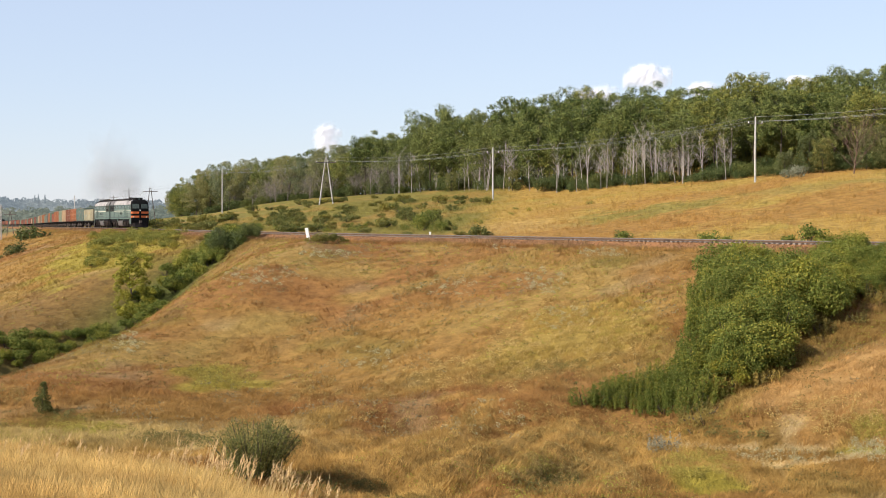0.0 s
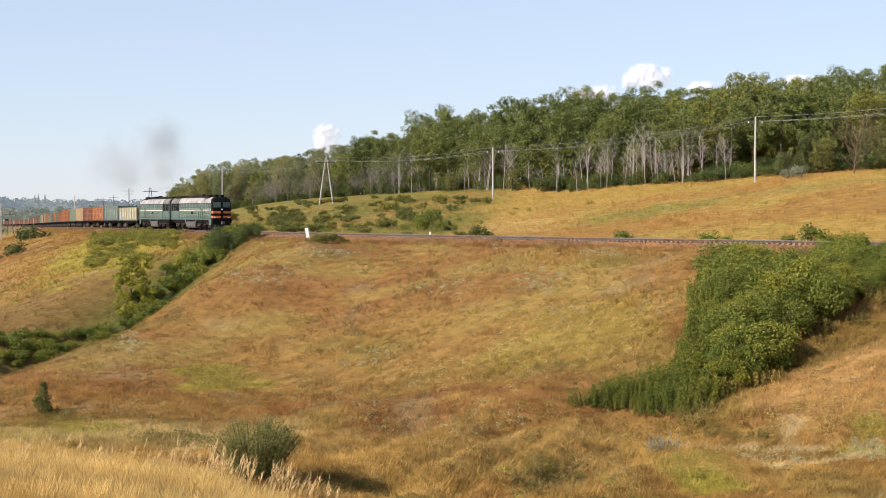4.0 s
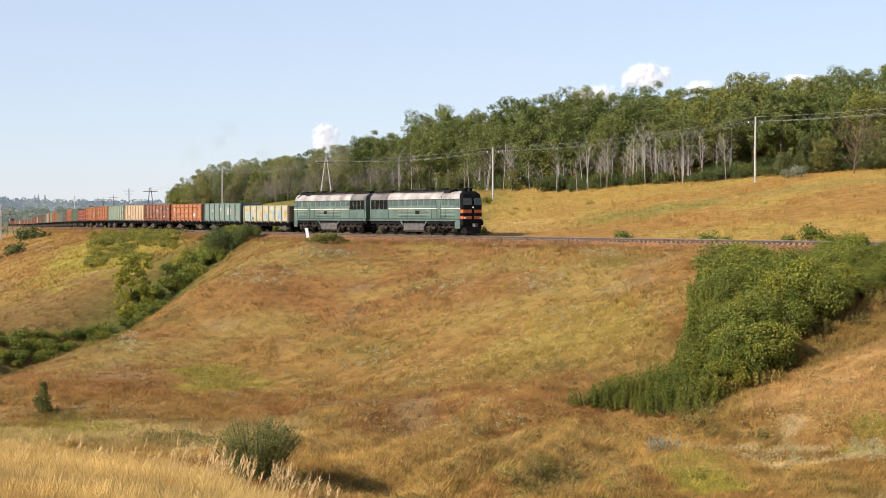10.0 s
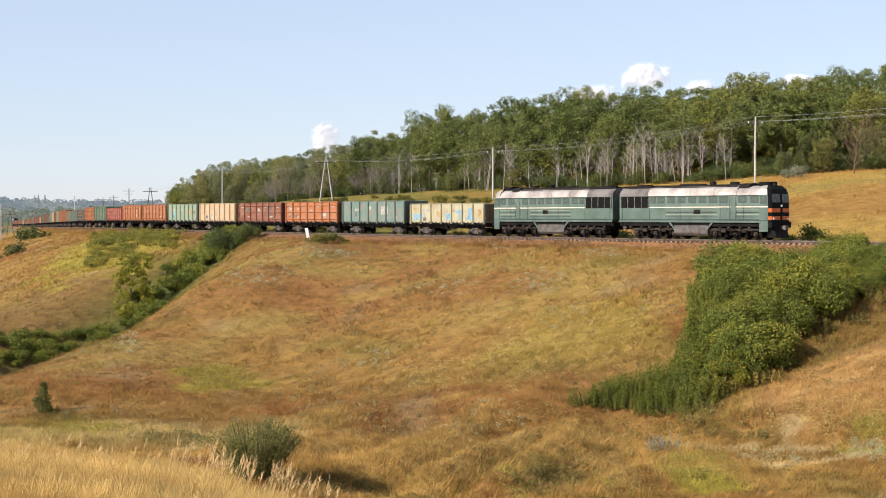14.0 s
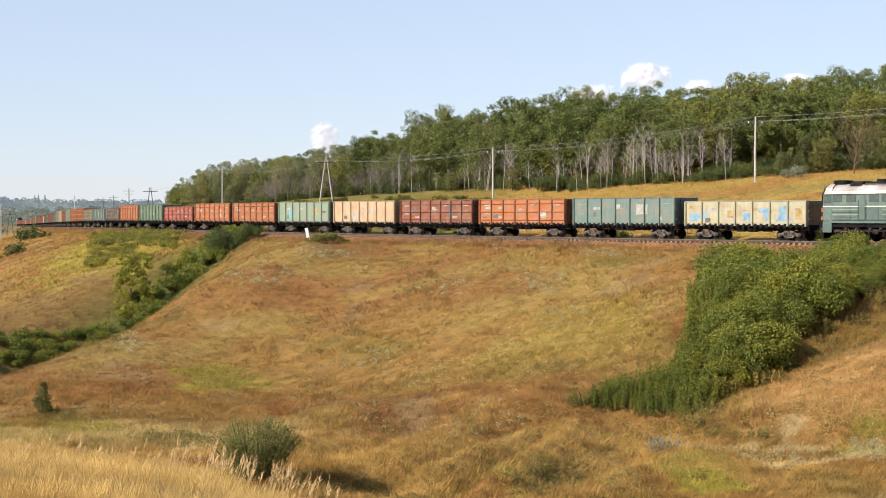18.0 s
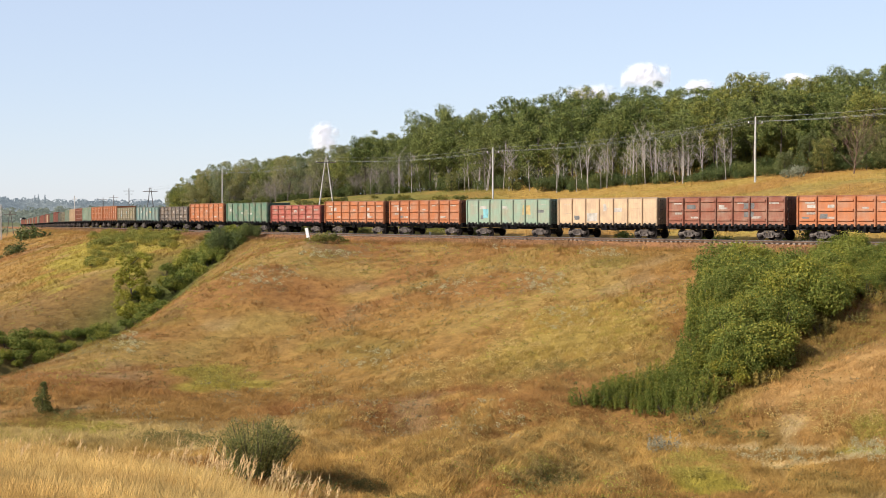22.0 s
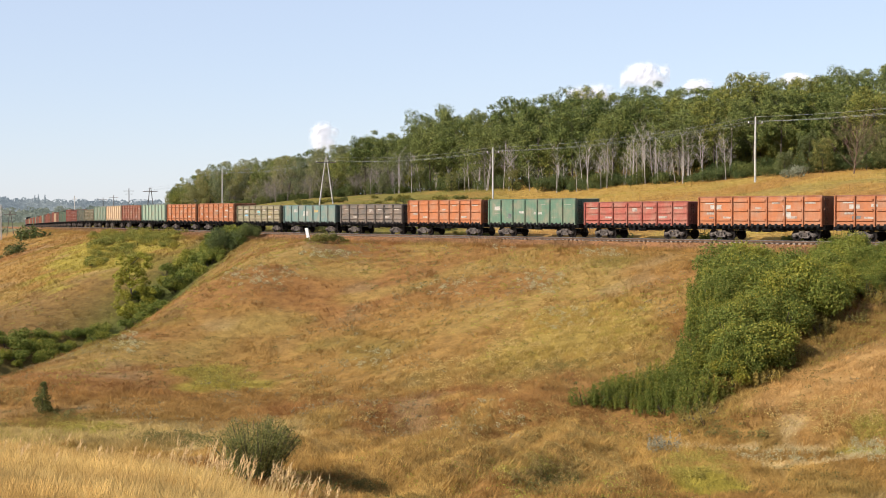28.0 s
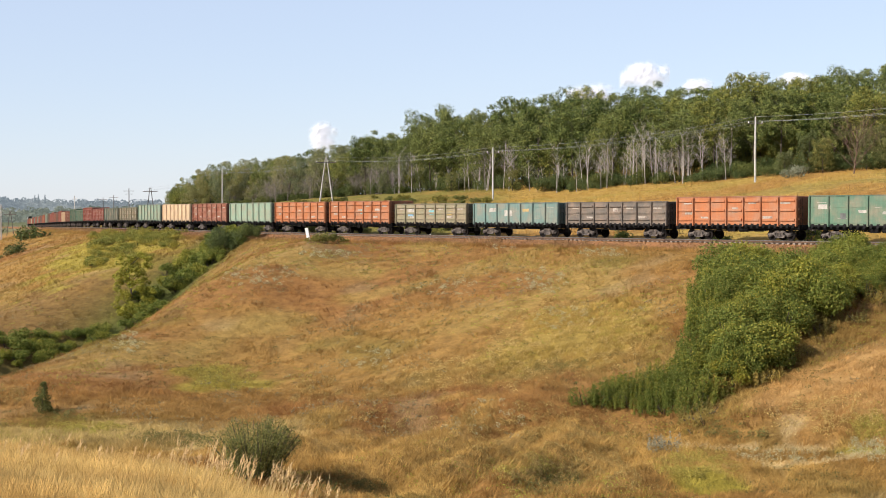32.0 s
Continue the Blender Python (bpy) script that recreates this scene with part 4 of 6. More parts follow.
    wrap("cab_skirt", 0.72, 1.60, 0, 1, 0.010, LGREEN, "green skirt below the cab corner")
    wrap("cab_skirt", 0.72, 1.60, 7, 8, 0.010, LGREEN, "green skirt below the cab corner")
    part("lamp_housing", Shape().box(6.2, 7.35, -0.62, 0.62, 4.3, 4.82, 0.12), LNAVY, u, "black lamp housing on the roof")
    part("headlamp", Shape().tube((7.34, 0, 4.58), (7.39, 0, 4.58), 0.17, 0.17, 12), DGLASS, u)
    part("nose_lamp", Shape().tube((8.06, 0, 2.86), (8.14, 0, 2.86), 0.085, 0.085, 12), LAMP, u, "small lit lamp")
    for y in (-1.0, 1.0):
        part("buffer_lamp", Shape().tube((7.9, y * 1.02, 1.78), (8.12, y * 1.02, 1.78), 0.10, 0.10, 10), IVBAND, u)
    part("buffer_beam", Shape().box(7.6, 8.15, -1.4, 1.4, 1.05, 1.55, 0.05), LNAVY, u)
    part("snow_plough", Shape().add([(7.7, -1.4, 0.25), (8.25, -0.9, 0.22), (8.35, 0, 0.22), (8.25, 0.9, 0.22), (7.7, 1.4, 0.25), (7.75, -1.35, 1.1), (8.0, -0.9, 1.1), (8.05, 0, 1.1), (8.0, 0.9, 1.1), (7.75, 1.35, 1.1)],
                                    [(0, 1, 6, 5), (1, 2, 7, 6), (2, 3, 8, 7), (3, 4, 9, 8)]), SOOT, u)
    for x, e in ((8.1, 1), (-8.25, -1)):
        part("coupler", Shape().box(min(x, x + e * 0.45), max(x, x + e * 0.45), -0.14, 0.14, 0.92, 1.2, 0.03).box(min(x + e * 0.35, x + e * 0.6), max(x + e * 0.35, x + e * 0.6), -0.24, 0.2, 0.86, 1.24, 0.05), STEEL, u)
    part("gangway", Shape().box(-8.62, -8.25, -0.6, 0.6, 1.7, 3.7, 0.05), SOOT, u, "black rubber gangway")
    # tank and gear between the bogies
    tank = part("fuel_tank", Shape().extrude_x([(-1.42, 1.2), (-1.42, 0.52), (-1.2, 0.32), (1.2, 0.32), (1.42, 0.52), (1.42, 1.2)], -2.0, 1.6), TANK, u, "grey steel fuel tank")
    for y in (-1.43, 1.43):
        for z in (0.62, 0.8, 0.98, 1.14):
            part("tank_rib", Shape().box(-1.95, 1.55, y - 0.03, y + 0.03, z - 0.02, z + 0.02), TANK, tank)
        part("tank_bracket", Shape().extrude_y([(-2.6, 1.44), (-2.0, 0.85), (-2.0, 1.0), (-2.4, 1.44)], y - 0.04, y + 0.04), LGREEN, u)
        part("tank_bracket", Shape().extrude_y([(2.2, 1.44), (1.6, 0.85), (1.6, 1.0), (2.0, 1.44)], y - 0.04, y + 0.04), LGREEN, u)
    loco_bogie(u, 4.3)
    loco_bogie(u, -4.3)
    u.scale = (1.05, 1.04, 1.06)
    return u


loco = []


def build_loco():
    a = tagged(loco_section(), "green diesel locomotive section, silver roof, orange stripes on its black front", "locomotive", "locomotive sections")
    b = copy_thing(a, Matrix())
    tagged(b, "green rear diesel locomotive section coupled back to back")
    c = copy_thing(a, Matrix())
    tagged(c, "dark diesel locomotive pushing at the tail of the train")
    for o in list(c.children):
        if o.name.startswith(("orange_stripe", "nose_lamp")):
            bpy.data.objects.remove(o)
    nose = -PITCH * (1 - 10) + PITCH / 2          # front coupler of the first wagon
    loco.append((a, nose + 18.15 * 1.5, 0))
    loco.append((b, nose + 18.15 / 2, 180))
    loco.append((c, -PITCH * (len(CONSIST) + 1 - 10) - 2.0, 0))


build_loco()


# ---- poles and wires ----
def pole_at(x, y):
    return Matrix.Translation((x, y, float(ground_z(x, y))))


def straight_pole(x, y, h, arm=1.0, material=None):
    p = new("utility_pole")
    p.matrix_basis = pole_at(x, y)
    part("shaft", Shape().tube((0, 0, -0.6), (0, 0, h), 0.16, 0.11, 8), material or CONCRETE, p)
    part("crossarm", Shape().box(-arm, arm, -0.05, 0.05, h - 0.75, h - 0.65), STEEL, p)
    for q in (-arm + 0.1, arm - 0.1):
        part("insulator", Shape().tube((q, 0, h - 0.65), (q, 0, h - 0.42), 0.06, 0.04, 8), WHITE, p)
    part("insulator", Shape().tube((0, 0, h), (0, 0, h + 0.22), 0.06, 0.04, 8), WHITE, p)
    return tagged(p, "dark timber utility pole with crossarms in grass" if material else "pale concrete utility pole with a short crossarm in grass", "utility pole", "poles of the overhead line")


def a_frame_pole(x, y, h, material=None, turn=0, arm=1.9):
    p = new("a_frame_pole")
    p.matrix_basis = pole_at(x, y) @ pose(0, 0, 0, 0, 0, turn)
    for q in (-1, 1):
        part("leg", Shape().tube((q * h * 0.155, 0, -0.6), (q * 0.12, 0, h), 0.13, 0.09, 8), material or CONCRETE, p)
    part("crossarm", Shape().box(-arm, arm, -0.08, 0.08, h - 0.98, h - 0.78), TIMBER, p)
    part("top_tie", Shape().box(-0.45, 0.45, -0.07, 0.07, h - 0.1, h + 0.02), TIMBER, p)
    for q in (-arm + 0.1, arm - 0.1):
        part("insulator", Shape().tube((q, 0, h - 0.83), (q, 0, h - 0.6), 0.06, 0.04, 8), WHITE, p)
    part("insulator", Shape().tube((0, 0, h), (0, 0, h + 0.22), 0.06, 0.04, 8), WHITE, p)
    return tagged(p, "A-shaped double-leg utility pole with a timber crossarm", "utility pole", "poles of the overhead line")


def wires(pts, spread):
    """Sagging conductors from pole to pole."""
    for off, dz in ((-spread, -0.42), (0.0, 0.22), (spread, -0.42)):
        line = []
        for (x0, y0, z0), (x1, y1, z1) in zip(pts[:-1], pts[1:]):
            for k in range(10):
                a = k / 10
                line.append((x0 + (x1 - x0) * a + off, y0 + (y1 - y0) * a, z0 + (z1 - z0) * a + dz - 3.4 * a * (1 - a)))
        line.append((pts[-1][0] + off, pts[-1][1], pts[-1][2] + dz))
        sh = Shape()
        for x, y, z in line:
            sh.v += [(x, y - 0.013, z - 0.008), (x, y + 0.013, z - 0.008), (x, y, z + 0.015)]
        for k in range(len(line) - 1):
            sh.f += [(3 * k + a, 3 * k + (a + 1) % 3, 3 * k + 3 + (a + 1) % 3, 3 * k + 3 + a) for a in range(3)]
        tagged(new("overhead_wire", sh.mesh("overhead_wire", WIRE)), "thin grey overhead wire sagging between poles", "wire", "wires of the overhead line")


def build_poles():
    tops = []
    for kind, x, y, h in (("s", 72.0, 158.0, 9.0), ("s", 42.4, 197.0, 8.7), ("s", 8.4, 244.0, 8.7), ("a", -22.4, 278.0, 8.9), ("s", -47.5, 312.0, 9.2), ("a", -77.5, 384.0, 8.6)):
        p = straight_pole(x, y, h) if kind == "s" else a_frame_pole(x, y, h, TIMBER if y > 350 else None)
        tops.append((x, y, float(ground_z(x, y)) + h))
    wires(tops, 0.9)
    for x, y, h, kind in ((-88.8, 410.0, 9.6, "t"), (-109.0, 480.0, 10.0, "t"), (-121.9, 520.0, 10.5, "t"), (-93.0, 366.0, 8.6, "s"), (-105.5, 346.0, 8.6, "s"), (-132.0, 442.0, 7.2, "a")):
        if kind == "t":
            p = straight_pole(x, y, h, 1.5, TIMBER)
            part("crossarm", Shape().box(-1.1, 1.1, -0.05, 0.05, h - 1.6, h - 1.5), TIMBER, p)
        elif kind == "s":
            straight_pole(x, y, h, 0.6)
        else:
            a_frame_pole(x, y, h, TIMBER)
    # white marker post beside the track
    x, y = track_at(-76.5, 4.3)
    post = new("marker_post")
    post.matrix_basis = Matrix.Translation((float(x), float(y), float(ground_z(x, y)))) @ pose(0, 0, 0, 0, -11, -12)
    part("shaft", Shape().box(-0.19, 0.19, -0.09, 0.09, -0.3, 1.55, 0.02), WHITE, post)
    part("cap", Shape().box(-0.21, 0.21, -0.1, 0.1, 1.55, 1.62, 0.02), WHITE, post)
    tagged(post, "white concrete track marker post leaning in grass", "marker post")
    x, y = track_at(-62.5, -3.6)
    stub = new("distance_stub")
    stub.matrix_basis = Matrix.Translation((float(x), float(y), float(ground_z(x, y))))
    part("shaft", Shape().box(-0.12, 0.12, -0.12, 0.12, -0.3, 1.1, 0.02), WHITE, stub)
    tagged(stub, "short white post beyond the rails", "marker post")


build_poles()


# ---- trees and shrubs ----
def leaf_cloud(rng, centres, radii, n, size, flat=0.5, squash=0.85, loose=0.28):
    """Loose leaf sprays scattered over a set of lumps: array (n, 4, 3)."""
    k = rng.choice(len(centres), n, p=radii ** 2 / (radii ** 2).sum())
    v = rng.normal(size=(n, 3))
    v /= np.linalg.norm(v, axis=1)[:, None]
    r = radii[k] * (1.08 - loose * rng.rand(n) + 0.5 * (loose - 0.28) * rng.rand(n) ** 2)
    p = centres[k] + v * r[:, None] * np.array([1, 1, squash])
    nrm = v + flat * rng.normal(size=(n, 3)) + np.array([0, 0, 0.35])
    nrm /= np.linalg.norm(nrm, axis=1)[:, None]
    a = np.cross(nrm, rng.normal(size=(n, 3)))
    a /= np.linalg.norm(a, axis=1)[:, None]
    b = np.cross(nrm, a)
    s = size * (0.6 + 0.8 * rng.rand(n))[:, None]
    return np.stack([p - a * s * 0.46, p + b * s * 0.42, p + a * s * 0.5, p - b * s * 0.42], 1)


def limb_shape(rng, h, r, spread, levels, start=0.35, n_main=6):
    sh = Shape()
    bend = rng.normal(size=2) * 0.04 * h
    mid, top = Vector((bend[0], bend[1], h * 0.5)), Vector((bend[0] * 1.6, bend[1] * 1.4, h * 0.86))
    sh.tube((0, 0, -0.5), mid, r, r * 0.7, 7)
    sh.tube(mid, top, r * 0.7, r * 0.25, 6)
    tips = []
    for i in range(n_main):
        f = start + (0.84 - start) * i / max(1, n_main - 1)
        base = mid * (f / 0.5) if f < 0.5 else mid.lerp(top, (f - 0.5) / 0.36)
        ang = i * 2.4 + rng.rand()
        ln = spread * (0.7 + 0.5 * rng.rand()) * (1.1 - 0.5 * f)
        end = base + Vector((math.cos(ang) * ln, math.sin(ang) * ln, ln * (0.7 + 0.7 * rng.rand())))
        sh.tube(base, end, r * 0.34, r * 0.12, 5)
        tips.append(end)
        for q in range(levels):
            st = base.lerp(end, min(0.95, 0.3 + (0.25 if levels < 4 else 0.12) * q))
            e2 = st + Vector(rng.normal(size=3)) * ln * 0.3 + Vector((0, 0, ln * 0.4))
            sh.tube(st, e2, r * 0.15, r * 0.05, 4)
    return sh


def crown_lumps(rng, h, width, low, lobes=24, twigs=8):
    """Foliage lumps of a crown: large lobes round the limbs, each a heap of smaller sprays."""
    lift = 0.9 - 1.78 * (np.arange(lobes) + 0.5) / lobes
    ang = 2.4 * np.arange(lobes) + 1.2 * rng.rand(lobes)
    size = width * (0.11 + 0.075 * rng.rand(lobes))
    out = (1 - lift ** 2) ** 0.4 * (0.5 + 0.6 * rng.rand(lobes)) * width * 0.40
    semi = (1 - low) * h / 2 - width * 0.12
    mid = h - width * 0.15 - semi
    centre = np.stack([np.cos(ang) * out, np.sin(ang) * out, mid + semi * (lift + 0.16 * (rng.rand(lobes) - 0.5))], 1)
    v = rng.normal(size=(lobes, twigs, 3)) + np.array([0, 0, 0.45])
    v /= np.linalg.norm(v, axis=2)[:, :, None]
    pts = centre[:, None] + v * (size * 0.78)[:, None, None]
    return pts.reshape(-1, 3), (size[:, None] * (0.30 + 0.24 * rng.rand(lobes, twigs))).ravel()


def tree_protos(count, h, width, leaves, leaf, material, seed, name, trunk=0.16, low=0.25):
    out = []
    for k in range(count):
        rng = np.random.RandomState(seed + k)
        t = new(name)
        part("trunk", limb_shape(rng, h * 0.84, trunk, width * 0.26, 1), BARK, t)
        centres, radii = crown_lumps(rng, h, width * (0.85 + 0.3 * rng.rand()), low)
        part("crown", quads("crown", leaf_cloud(rng, centres, radii, leaves, leaf, 0.45, 0.8, 0.42), material), None, t)
        out.append(t)
    return out


def shrub_protos(count, h, width, leaves, leaf, material, seed, name, upright=0, lumps=8):
    out = []
    for k in range(count):
        rng = np.random.RandomState(seed + k)
        t = new(name)
        st = Shape()
        for q in range(5):
            a = rng.rand() * 6.283
            st.tube((0, 0, -0.2), (math.cos(a) * width * 0.3, math.sin(a) * width * 0.3, h * (0.3 + 0.3 * rng.rand())), 0.04, 0.015, 4)
        part("woody_base", st, BARK, t)
        m = lumps
        ang = rng.rand(m) * 6.283
        rr = width * 0.36 * np.sqrt(rng.rand(m))
        zz = h * (0.28 + 0.5 * rng.rand(m)) * (1.1 - 0.4 * rr / (width * 0.36))
        centres = np.stack([np.cos(ang) * rr, np.sin(ang) * rr, zz], 1)
        radii = np.minimum(width * (0.16 + 0.12 * rng.rand(m)), h * 0.4) * (1.0 if lumps < 10 else 0.66)
        if upright:
            # many thin leafy shoots side by side
            a, rr = rng.rand(upright) * 6.283, width * 0.5 * np.sqrt(rng.rand(upright))
            tall = h * (0.6 + 0.45 * rng.rand(upright)) * (1.05 - 0.5 * rr / width)
            f = np.linspace(0.15, 1.0, 6)
            centres = np.stack([np.repeat(np.cos(a) * rr, 6), np.repeat(np.sin(a) * rr, 6), (tall[:, None] * np.clip(f + 0.16 * (rng.rand(upright, 6) - 0.5), 0.08, 1)).ravel()], 1)
            radii = np.tile(np.linspace(0.17, 0.08, 6), upright) * (width / 2.6) * (1.0 if upright > 6 else 2.3)
        part("foliage", quads("foliage", leaf_cloud(rng, centres, radii, leaves, leaf, 0.9, 0.85, 0.6), material), None, t)
        out.append(t)
    return out


def plant(protos, spots, label, category, group, used):
    """Set the kinds out on the spots (x, y, size, turn)."""
    for i, (x, y, k, turn) in enumerate(spots):
        p = protos[i % len(protos)]
        m = Matrix.Translation((x, y, float(ground_z(x, y)) - 0.05)) @ pose(0, 0, 0, 0, 0, turn) @ Matrix.Diagonal((k, k, k * (0.9 + 0.2 * ((i * 29) % 10) / 10), 1))
        if p in used:
            t = copy_thing(p, m)
        else:
            t = p
            used.add(p)
        t.matrix_basis = m
        tagged(t, label, category, group)


def wood_edge(u):
    """Distance of the wood's front along a bearing."""
    return float(np.interp(u, [-0.21, -0.15, -0.08, -0.03, 0.0, 0.034, 0.1, 0.2, 0.33], [405, 376, 338, 308, 286, 268, 240, 214, 192]))


def build_wood():
    rng = np.random.RandomState(3)
    tall = tree_protos(6, 14.2, 11.2, 17000, 0.20, LEAF, 40, "broadleaf_tree", 0.16, 0.26)
    full = tree_protos(6, 14.2, 12.0, 17000, 0.21, LEAF, 60, "broadleaf_tree", 0.16, 0.02)
    # far-end trees, whose leaf colour carries the distance haze
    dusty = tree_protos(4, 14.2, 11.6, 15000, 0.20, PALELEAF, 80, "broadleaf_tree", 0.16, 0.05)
    spots = []
    for row in range(4):
        u = -0.185 + 0.008 * rng.rand()
        while u < 0.36:
            y = wood_edge(u) + row * 15.0 + rng.rand() * 8
            k = np.interp(u, [-0.19, -0.17, -0.15, -0.10, -0.085, -0.062, 0.0, 0.1, 0.3], [0.60, 1.02, 1.10, 1.02, 1.06, 1.16, 1.27, 1.27, 1.02]) * (0.84 + 0.18 * rng.rand()) * (0.84 if row == 0 else 1) * (0.86 if -0.040 < u < -0.014 else 1)
            spots.append((u * y, y, k, rng.rand() * 360, row, rng.rand()))
            u += (4.6 + 2.4 * rng.rand()) * max(k, 0.6) / y
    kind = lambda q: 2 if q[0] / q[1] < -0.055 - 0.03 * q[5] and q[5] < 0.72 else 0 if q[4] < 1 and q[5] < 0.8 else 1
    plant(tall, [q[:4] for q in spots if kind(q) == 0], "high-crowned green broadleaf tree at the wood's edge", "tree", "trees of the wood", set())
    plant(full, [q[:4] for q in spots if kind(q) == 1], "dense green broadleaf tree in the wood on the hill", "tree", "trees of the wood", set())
    plant(dusty, [q[:4] for q in spots if kind(q) == 2], "grey-green broadleaf tree at the wood's far end, leaf colour paled for haze", "tree", "trees of the wood", set())
    brush = []
    for k in range(3):
        r2 = np.random.RandomState(180 + k)
        t = new("bare_thicket_tree")
        part("trunk", limb_shape(r2, 4.6, 0.07, 2.4, 7, 0.12, 16), GREYTWIG, t)
        brush.append(t)
    spots = []
    for i in range(34):
        u = -0.15 + 0.13 * rng.rand()
        edge = wood_edge(u)
        y = edge - 6 + rng.rand() * 10
        spots.append((u * y, y, 0.8 + 0.6 * rng.rand(), rng.rand() * 360))
    plant(brush, spots, "grey leafless brush at the wood's edge", "tree", "leafless brush", set())
    low = tree_protos(4, 7.5, 6.4, 6000, 0.19, LEAF, 70, "understorey_tree", 0.1, 0.15)
    spots = []
    for i in range(125):
        u = -0.17 + 0.51 * rng.rand()
        edge = wood_edge(u)
        y = edge + (4 + 14 * rng.rand() if i < 90 else 26 + 30 * rng.rand())
        spots.append((u * y, y, 0.65 + 0.45 * rng.rand(), rng.rand() * 360))
    plant(low, spots, "small bushy tree under the wood's canopy", "tree", "understorey trees", set())
    # bare grey trees along the wood's edge
    dead = []
    for k in range(8):
        r2 = np.random.RandomState(90 + k)
        t = new("dead_tree")
        shape = limb_shape(r2, 9.5, 0.075, 2.3, 5, 0.30, 12) if k < 5 else limb_shape(r2, 9.5, 0.085, 1.9, 4, 0.38, 8)
        part("trunk", shape, DEADWOOD, t)
        dead.append(t)
    spots = []
    for i in range(96):
        u = rng.choice([0.005, 0.02, 0.045, 0.07, 0.09, 0.105, 0.12, 0.11, 0.128, 0.135, 0.15, 0.165, -0.03, 0.185]) + rng.normal() * 0.010
        edge = wood_edge(u)
        y = edge - 5 + rng.rand() * 9
        spots.append((u * y, y, 0.40 + 0.62 * rng.rand(), rng.rand() * 360))
    plant(dead, spots, "bare grey dead tree at the wood's edge", "tree", "dead trees at the wood's edge", set())
    under = shrub_protos(4, 3.0, 4.6, 2600, 0.16, DOME, 140, "edge_bush")
    spots = []
    for i in range(210):
        u = -0.187 + 0.53 * rng.rand()
        edge = wood_edge(u)
        y = edge - 4 + rng.rand() * (9 if i < 150 else 30)
        spots.append((u * y, y, 0.32 + 0.75 * rng.rand() ** 1.3, rng.rand() * 360))
    plant(under, spots, "low green bush under the wood's edge", "bush", "bushes at the wood's edge", set())
    # undergrowth deep in the wood, where no bush can be told from the next
    u = -0.18 + 0.52 * rng.rand(420)
    y = np.array([wood_edge(q) for q in u]) + 44 + 22 * rng.rand(420)
    r = 1.3 + 1.3 * rng.rand(420)
    lumps = np.stack([u * y, y, ground_z(u * y, y) + 0.2 + 2.6 * rng.rand(420)], 1)
    me = quads("undergrowth", leaf_cloud(rng, lumps, r, 46000, 0.34), LEAF)
    tagged(new("undergrowth", me), "dense green undergrowth deep in the wood", "undergrowth", kind="stuff")
    # dusty low trees where the wood thins out
    spots = []
    for u, k in ((0.236, 0.30), (0.252, 0.42), (0.262, 0.36), (0.292, 0.40), (0.301, 0.46), (0.312, 0.40), (0.006, 0.30), (0.048, 0.34), (-0.015, 0.36), (-0.04, 0.38)):
        y = wood_edge(u) - 5 + 3 * rng.rand()
        spots.append((u * y, y, k, rng.rand() * 360))
    small = tree_protos(2, 14.2, 11.0, 8000, 0.30, WILLOW, 86, "dusty_tree", 0.16, 0.0)
    plant(small, spots, "low dusty olive tree at the wood's edge", "tree", "dusty trees at the wood's edge", set())
    # scrub on the bank beyond the track
    scrub = shrub_protos(4, 1.4, 3.2, 800, 0.18, SCRUB, 170, "scrub_bush", 0, 12)
    spots = []
    for i in range(230):
        s, d = -200 + 145 * rng.rand(), -(5 + 48 * rng.rand() ** (2.2 if i < 130 else 1.0))
        x, y = track_at(s, d)
        if x < 1.0 + 0.085 * (y - 157) + 2 * rng.normal():
            spots.append((float(x), float(y), 0.5 + 0.75 * rng.rand() ** 1.5, rng.rand() * 360))
    plant(scrub, spots, "olive-green scrub bush on the bank beyond the track", "bush", "scrub beyond the track", set())


build_wood()


def ground_spot(u, fall, near=60.0, far=200.0):
    """Where the line of sight at a bearing and fall first meets the ground past a distance."""
    q = np.arange(near, far, 0.25)
    k = int(np.argmax((EYE_Z - ground_z(u * q, q)) / q < fall))
    return float(u * q[k]), float(q[k])


